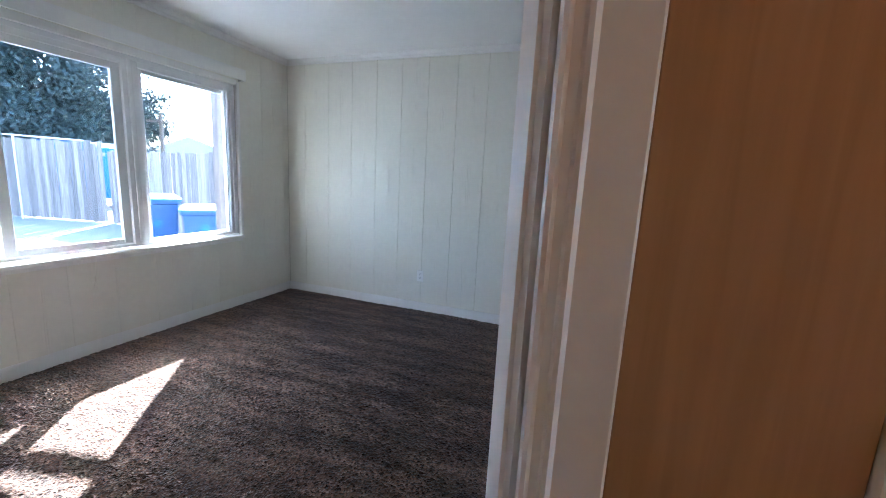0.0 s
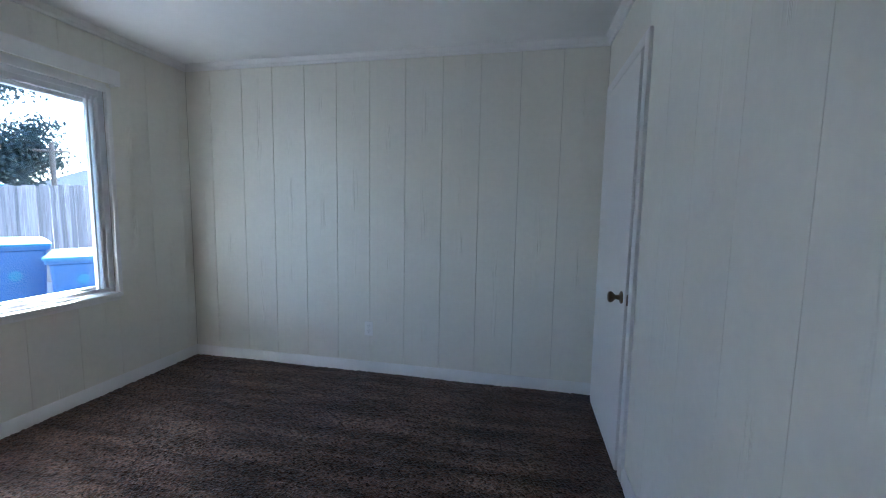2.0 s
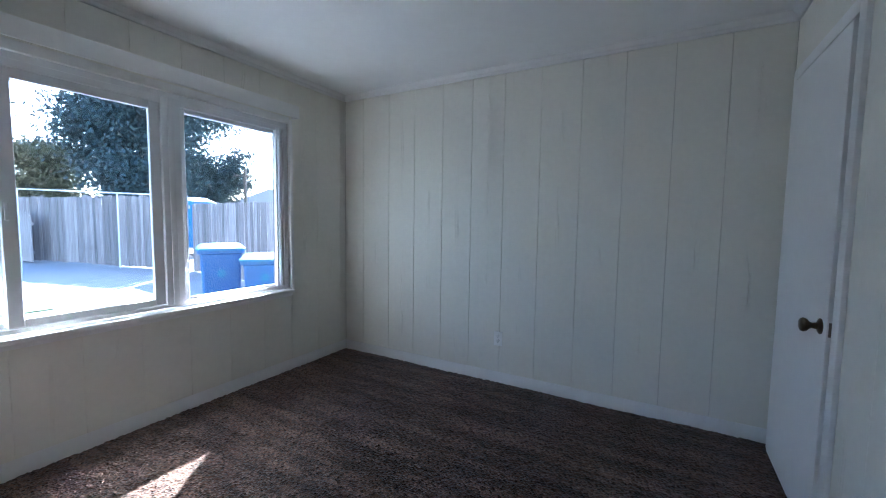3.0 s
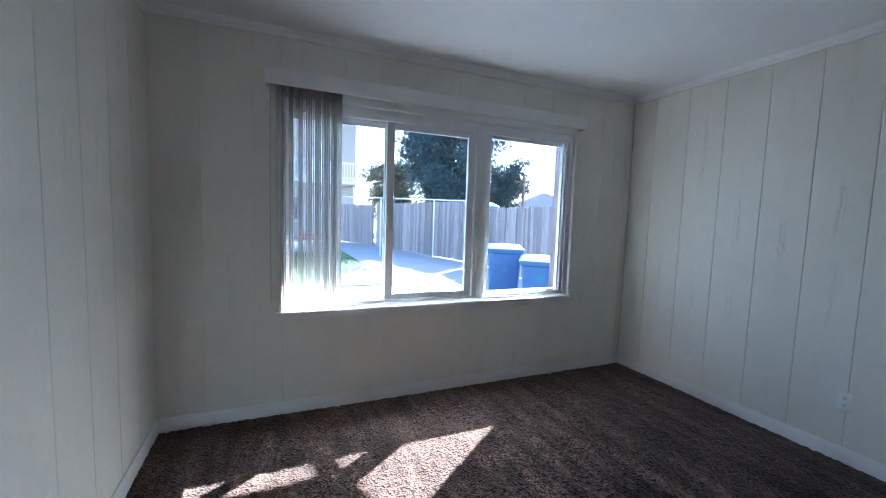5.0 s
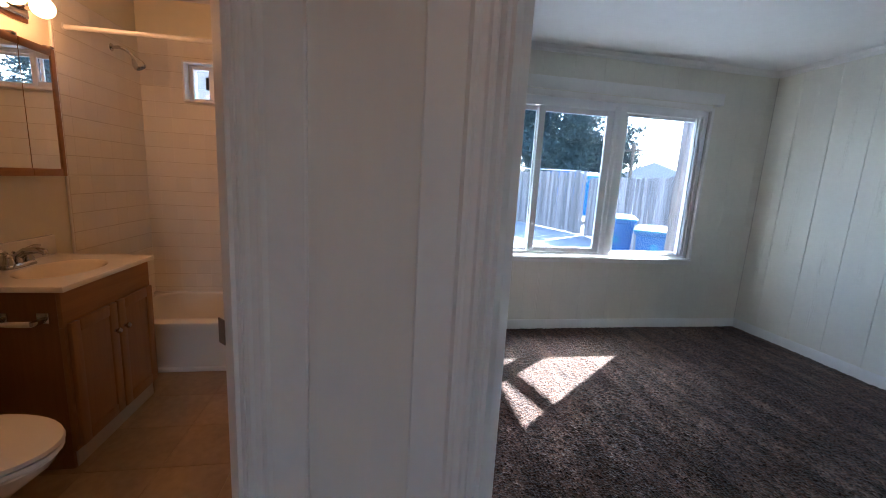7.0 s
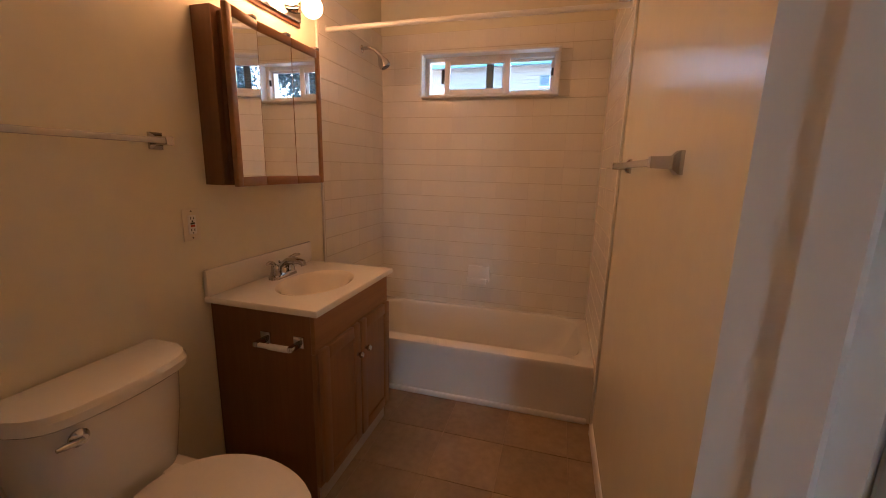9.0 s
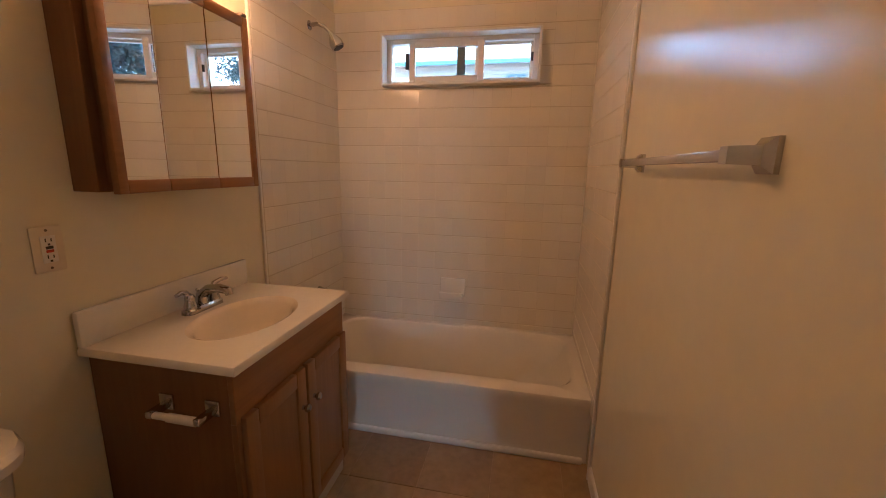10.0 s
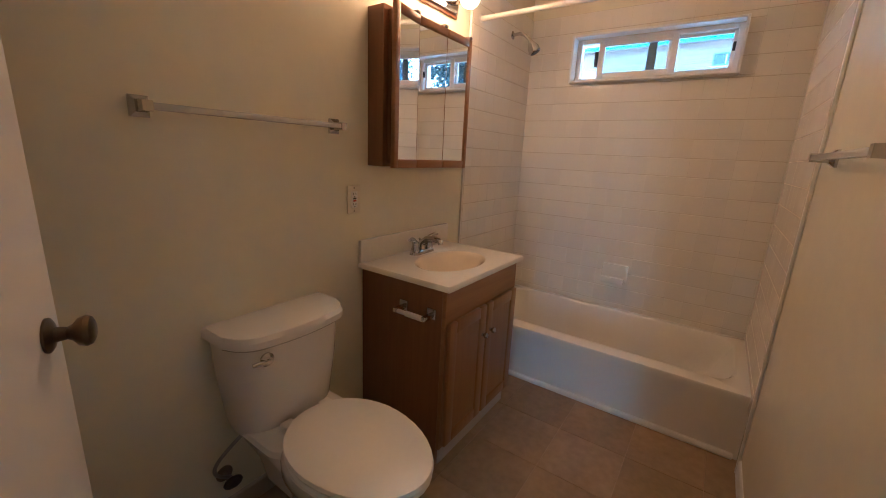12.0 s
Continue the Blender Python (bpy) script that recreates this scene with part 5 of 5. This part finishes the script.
van_ = thing("van", (-17.3, 12.4, GZ), "blue van parked behind the fence", "van", 12)
bm = B()
loft(bm, [rrect(-2.2, 2.2, -0.9, 0.9, 0.15, 0.35), rrect(-2.3, 2.3, -0.95, 0.95, 0.2, 0.9), rrect(-2.2, 2.25, -0.93, 0.93, 0.25, 1.5), rrect(-1.9, 2.1, -0.8, 0.8, 0.3, 2.15), rrect(-1.6, 1.8, -0.6, 0.6, 0.3, 2.32)])
part("body", bm, "carpaint", van_)
bm = B()
box(bm, -1.6, 1.9, -0.93, 0.93, 1.55, 2.0, 0.05)
part("window_band", bm, "darkpane", van_)
for x in (-1.4, 1.4):
    for s in (-1, 1):
        bm = B()
        lathe(bm, [(0, 0.28), (0.03, 0.34), (0.2, 0.34), (0.23, 0.28)], (x, 0.75 * s, 0.34), (0, s, 0), 20)
        part("wheel", bm, "rubber", van_)


def tree(at, height, spread, label, leaves, seed, material="leaf", lean=(0, 0), trunk=0.28, bare=0.25, size=0.16, fork=0.22):
    """Tapered trunk, limbs, and a crown of many small leaf blades in clumps."""
    r = random.Random(seed)
    t = thing("tree", (*at, GZ), label, "tree")
    bm = B()
    top = Vector((lean[0], lean[1], height))
    tube(bm, [Vector((lean[0] * k * k + 0.05 * math.sin(5 * k), lean[1] * k * k, height * k)) for k in (0, 0.1, 0.3, 0.5, 0.75, 0.97)], [trunk, trunk * 0.8, trunk * 0.65, trunk * 0.5, trunk * 0.3, 0.03], 12)
    tips = []
    n = 26
    for i in range(n):
        k = bare + (0.97 - bare) * (i + r.random()) / n
        a = i * 2.4 + r.uniform(-0.4, 0.4)
        p = Vector((lean[0] * k * k, lean[1] * k * k, height * k))
        reach = spread * (0.55 + 0.45 * r.random()) * math.sin(math.pi * min(1, max(0.12, 1.08 - k)) ** 0.75)
        q = p + Vector((math.cos(a) * reach, math.sin(a) * reach, reach * r.uniform(0.1, 0.45)))
        mid = p.lerp(q, 0.5) + Vector((0, 0, 0.08 * reach))
        tube(bm, [p, mid, q], [trunk * fork * (1.1 - k), trunk * fork * 0.6 * (1.1 - k), 0.012], 6)
        tips += [(p.lerp(q, s) + Vector((0, 0, 0.06 * reach)), 0.35 + 0.5 * s) for s in (0.35, 0.55, 0.75, 0.95)]
    part("trunk", bm, "bark", t)
    verts, faces_ = [], []
    for i in range(leaves):
        c, w = tips[r.randrange(len(tips))]
        g = Vector((r.gauss(0, 1), r.gauss(0, 1), r.gauss(0, 0.75))) * (spread * 0.13)
        p = c + g
        d1 = Vector((r.gauss(0, 1), r.gauss(0, 1), r.gauss(0, 1))).normalized()
        d2 = d1.orthogonal().normalized()
        s = size * r.uniform(0.6, 1.3)
        k = len(verts)
        verts += [tuple(p - d1 * s), tuple(p + d2 * s * 0.45), tuple(p + d1 * s), tuple(p - d2 * s * 0.45)]
        faces_.append((k, k + 1, k + 2, k + 3))
    me_ = bpy.data.meshes.new("crown")
    me_.from_pydata(verts, [], faces_)
    me_.materials.append(M[material])
    c = new("crown", me_)
    c.parent = t
    return t


tree((-21.8, 13.6), 11.0, 4.6, "large dark evergreen tree behind the fence", 70000, 11, size=0.11, bare=0.16)
tree((-26.0, 19.0), 5.0, 3.4, "dark bushy tree beyond the yard", 26000, 12, size=0.12, bare=0.15)
tree((-30.0, 12.2), 5.2, 3.0, "pale bushy tree by the far fence", 18000, 13, "leafpale", size=0.11, bare=0.2)


# ---------------------------------------------------------------- wall planks
def plank_mesh(w, z0, z1, material, g):
    """A plank along x, face towards -y, with eased long edges; a joint of width 2g either side."""
    bm = B()
    c = 2.2 * g
    prof = [(g, 0.0), (g, -T + c), (g + c, -T), (w - g - c, -T), (w - g, -T + c), (w - g, 0.0)]
    lo = [bm.verts.new((x, y, z0)) for x, y in prof]
    hi = [bm.verts.new((x, y, z1)) for x, y in prof]
    for i in range(5):
        bm.faces.new((lo[i], lo[i + 1], hi[i + 1], hi[i]))
    bm.faces.new(lo[::-1])
    bm.faces.new(hi)
    bmesh.ops.recalc_face_normals(bm, faces=bm.faces)
    me_ = bpy.data.meshes.new("plank")
    bm.to_mesh(me_)
    bm.free()
    me_.materials.append(M[material])
    return me_


CACHE = {}


def planks(wall_ob, start, end, joints, spans, material="board", g=0.0011):
    """Planks on a wall face running from start to end (room on the right), split at joints; spans(s0, s1) gives the height pieces."""
    a, b = Vector(start), Vector(end)
    rz = math.degrees(math.atan2(b.y - a.y, b.x - a.x))
    cuts = [0.0] + sorted(j for j in joints if 0.004 < j < (b - a).length - 0.004) + [(b - a).length]
    for s0, s1 in zip(cuts, cuts[1:]):
        for z0, z1 in spans((s0 + s1) / 2, s0, s1):
            key = (round(s1 - s0, 3), z0, z1, material, g)
            if key not in CACHE:
                CACHE[key] = plank_mesh(s1 - s0, z0, z1, material, g)
            ob = new("plank", CACHE[key])
            ob.parent = wall_ob
            p = a + (b - a).normalized() * s0
            ob.matrix_basis = pose(p.x, p.y, 0, 0, 0, rz)


full = lambda m, s0, s1: [(0.0, ZC - 0.01)]
n_j = [-1.503, -1.203, -0.923, -0.639, -0.366, -0.091, 0.194, 0.480, 0.757, 1.040, 1.326]
planks(wall_north, (XW, YN + T), (XE, YN + T), [x - XW for x in n_j], full)
w_j = [3.222 + 0.2815 * i for i in range(13)] + [WY0, WY1]
w_j = [y for y in w_j if min(abs(y - WY0), abs(y - WY1)) > 0.05 or y in (WY0, WY1)]


def west_spans(m, s0, s1):
    y = YS + m
    return [(0.0, WZ0), (WZ1, ZC - 0.01)] if WY0 < y < WY1 else [(0.0, ZC - 0.01)]


planks(wall_west, (XW - T, YS - T), (XW - T, YN), [y - YS + T for y in w_j], west_spans, g=0.0005)
planks(wall_south, (0.25, YS - T), (XW, YS - T), [0.023 + 0.280 * i for i in range(9)], full)
planks(wall_east, (XE + T, YN), (XE + T, 4.05), [YN - y for y in (DY1, DY0)] + [YN - y for y in (5.47, 5.195, 4.915, 4.635, 4.350)],
       lambda m, s0, s1: [(DH, ZC - 0.01)] if DY0 < YN - m < DY1 else [(0.0, ZC - 0.01)], g=0.0005)
planks(wall_south, BATH_B, BED_A, [], lambda m, s0, s1: [(0.0, ZC - 0.01)], "hallboard")
planks(wall_east, (1.352, 3.765), (1.490, 3.765), [], lambda m, s0, s1: [(0.0, ZC - 0.01)], "hallboard")
# warm shade coloured into this stretch of hall wall, beside the doorway casing
planks(wall_east, (1.490, 3.765), (1.80, 3.765), [], lambda m, s0, s1: [(0.0, ZC - 0.01)], "hallshade")


# ---------------------------------------------------------------- wall and floor tiles
def tile_mesh(w, h, d=0.008, b=0.0016, material="tile"):
    """A pillowed glazed tile in the x-z plane facing -y, its corner at the origin."""
    bm = B()
    g, e = 0.0013, 0.0001
    f = e + 0.0002
    loft(bm, [[Vector((x, 0, z)) for x, z in ((e, g), (w - e, g), (w - e, h - g), (e, h - g))],
              [Vector((x, -d + b, z)) for x, z in ((e, g), (w - e, g), (w - e, h - g), (e, h - g))],
              [Vector((x, -d, z)) for x, z in ((f, g + b), (w - f, g + b), (w - f, h - g - b), (f, h - g - b))]])
    bmesh.ops.recalc_face_normals(bm, faces=bm.faces)
    me_ = bpy.data.meshes.new("tile")
    bm.to_mesh(me_)
    bm.free()
    me_.materials.append(M[material])
    return me_


P = 0.108
TZ0, TOP = 1.671 - 13 * P, 1.671 + 5 * P


def tile_wall(wall_ob, start, end, first, hole=None):
    a, b = Vector(start), Vector(end)
    length = (b - a).length
    rz = math.degrees(math.atan2(b.y - a.y, b.x - a.x))
    d = (b - a).normalized()
    r = random.Random(9)
    s = first
    while s < length - 0.01:
        s0, s1 = max(s, 0.0), min(s + P, length)
        z = TZ0
        while z < TOP - 0.01:
            pieces = [(s0, s1, z, z + P)]
            if hole and s1 > hole[0] and s0 < hole[1] and z + P > hole[2] and z < hole[3]:
                lo, hi = max(z, hole[2]), min(z + P, hole[3])
                pieces = [(s0, s1, z, lo), (s0, s1, hi, z + P), (s0, min(hole[0], s1), lo, hi), (max(hole[1], s0), s1, lo, hi)]
            for q0, q1, z0, z1 in pieces:
                if q1 - q0 < 0.008 or z1 - z0 < 0.008:
                    continue
                key = ("tile", round(q1 - q0, 3), round(z1 - z0, 3))
                if key not in CACHE:
                    CACHE[key] = tile_mesh(q1 - q0, z1 - z0)
                ob = new("tile", CACHE[key])
                ob.parent = wall_ob
                p = a + d * q0
                ob.matrix_basis = pose(p.x, p.y, z0, r.uniform(-0.12, 0.12), 0, rz + r.uniform(-0.12, 0.12))
            z += P
        s += P


for nm, pts in (("grout_west", rect(BW - 0.0085, BW - 0.0015, BS, BN)), ("grout_south", rect(BW, -0.965, BS, BS + 0.0115)), ("grout_north", rect(BW, -0.965, BN - 0.0115, BN))):
    bm = B()
    if nm == "grout_west":
        for y0, y1, z0, z1 in ((BS, 1.604, TZ0, TOP), (2.499, BN, TZ0, TOP), (1.604, 2.499, TZ0, 1.793), (1.604, 2.499, 2.065, TOP)):
            box(bm, BW - 0.0085, BW + 0.0035, y0, y1, z0, z1)
    else:
        prism(bm, pts, TZ0, TOP)
    structure("trim_" + nm, bm, "grout", "cream grout bed between wall tiles", "grout")
tile_wall(wall_bath_west, (BW - 0.003, BS), (BW - 0.003, BN), 1.705 - BS - 5 * P, (1.602 - BS, 2.501 - BS, 1.791, 2.067))
tile_wall(wall_bath_south, (-0.972, BS + 0.005), (BW, BS + 0.005), -0.038)
tile_wall(wall_south, (BW, BN - 0.005), (-0.972, BN - 0.005), 0.0)

bm = B()
prism(bm, [(BW, BS), (1.48, BS), (1.48, 1.92), (0.593, BN), (BW, BN)], -0.02, -0.0035)
bath_floor = structure("floor_bath", bm, "floorjoint", "brown stone-look tile floor of the bathroom", "floor")
F = 0.305


def floor_tile(x, y):
    """A floor tile with its corner at x, y, cut off along the doorway's threshold."""
    bm = B()
    box(bm, 0.0012, F - 0.0012, 0.0012, F - 0.0012, -0.004, 0.0, 0.001, 1)
    k = 3.40 - x - y
    if k < 2 * F:
        bmesh.ops.bisect_plane(bm, geom=bm.verts[:] + bm.edges[:] + bm.faces[:], plane_co=(k / 2, k / 2, 0), plane_no=(1, 1, 0), clear_outer=True)
    me_ = bpy.data.meshes.new("tile")
    bm.to_mesh(me_)
    bm.free()
    me_.materials.append(M["vinylfloor"])
    return me_


whole_tile = floor_tile(-9, 0)
for i in range(9):
    for j in range(6):
        x, y = -1.06 + F * i, BS - 0.12 + F * j
        if y > BN - 0.02 or x + y > 3.38:
            continue
        ob = new("tile", whole_tile if x + y + 2 * F < 3.40 else floor_tile(x, y))
        ob.parent = bath_floor
        ob.matrix_basis = pose(x, y, 0.0)
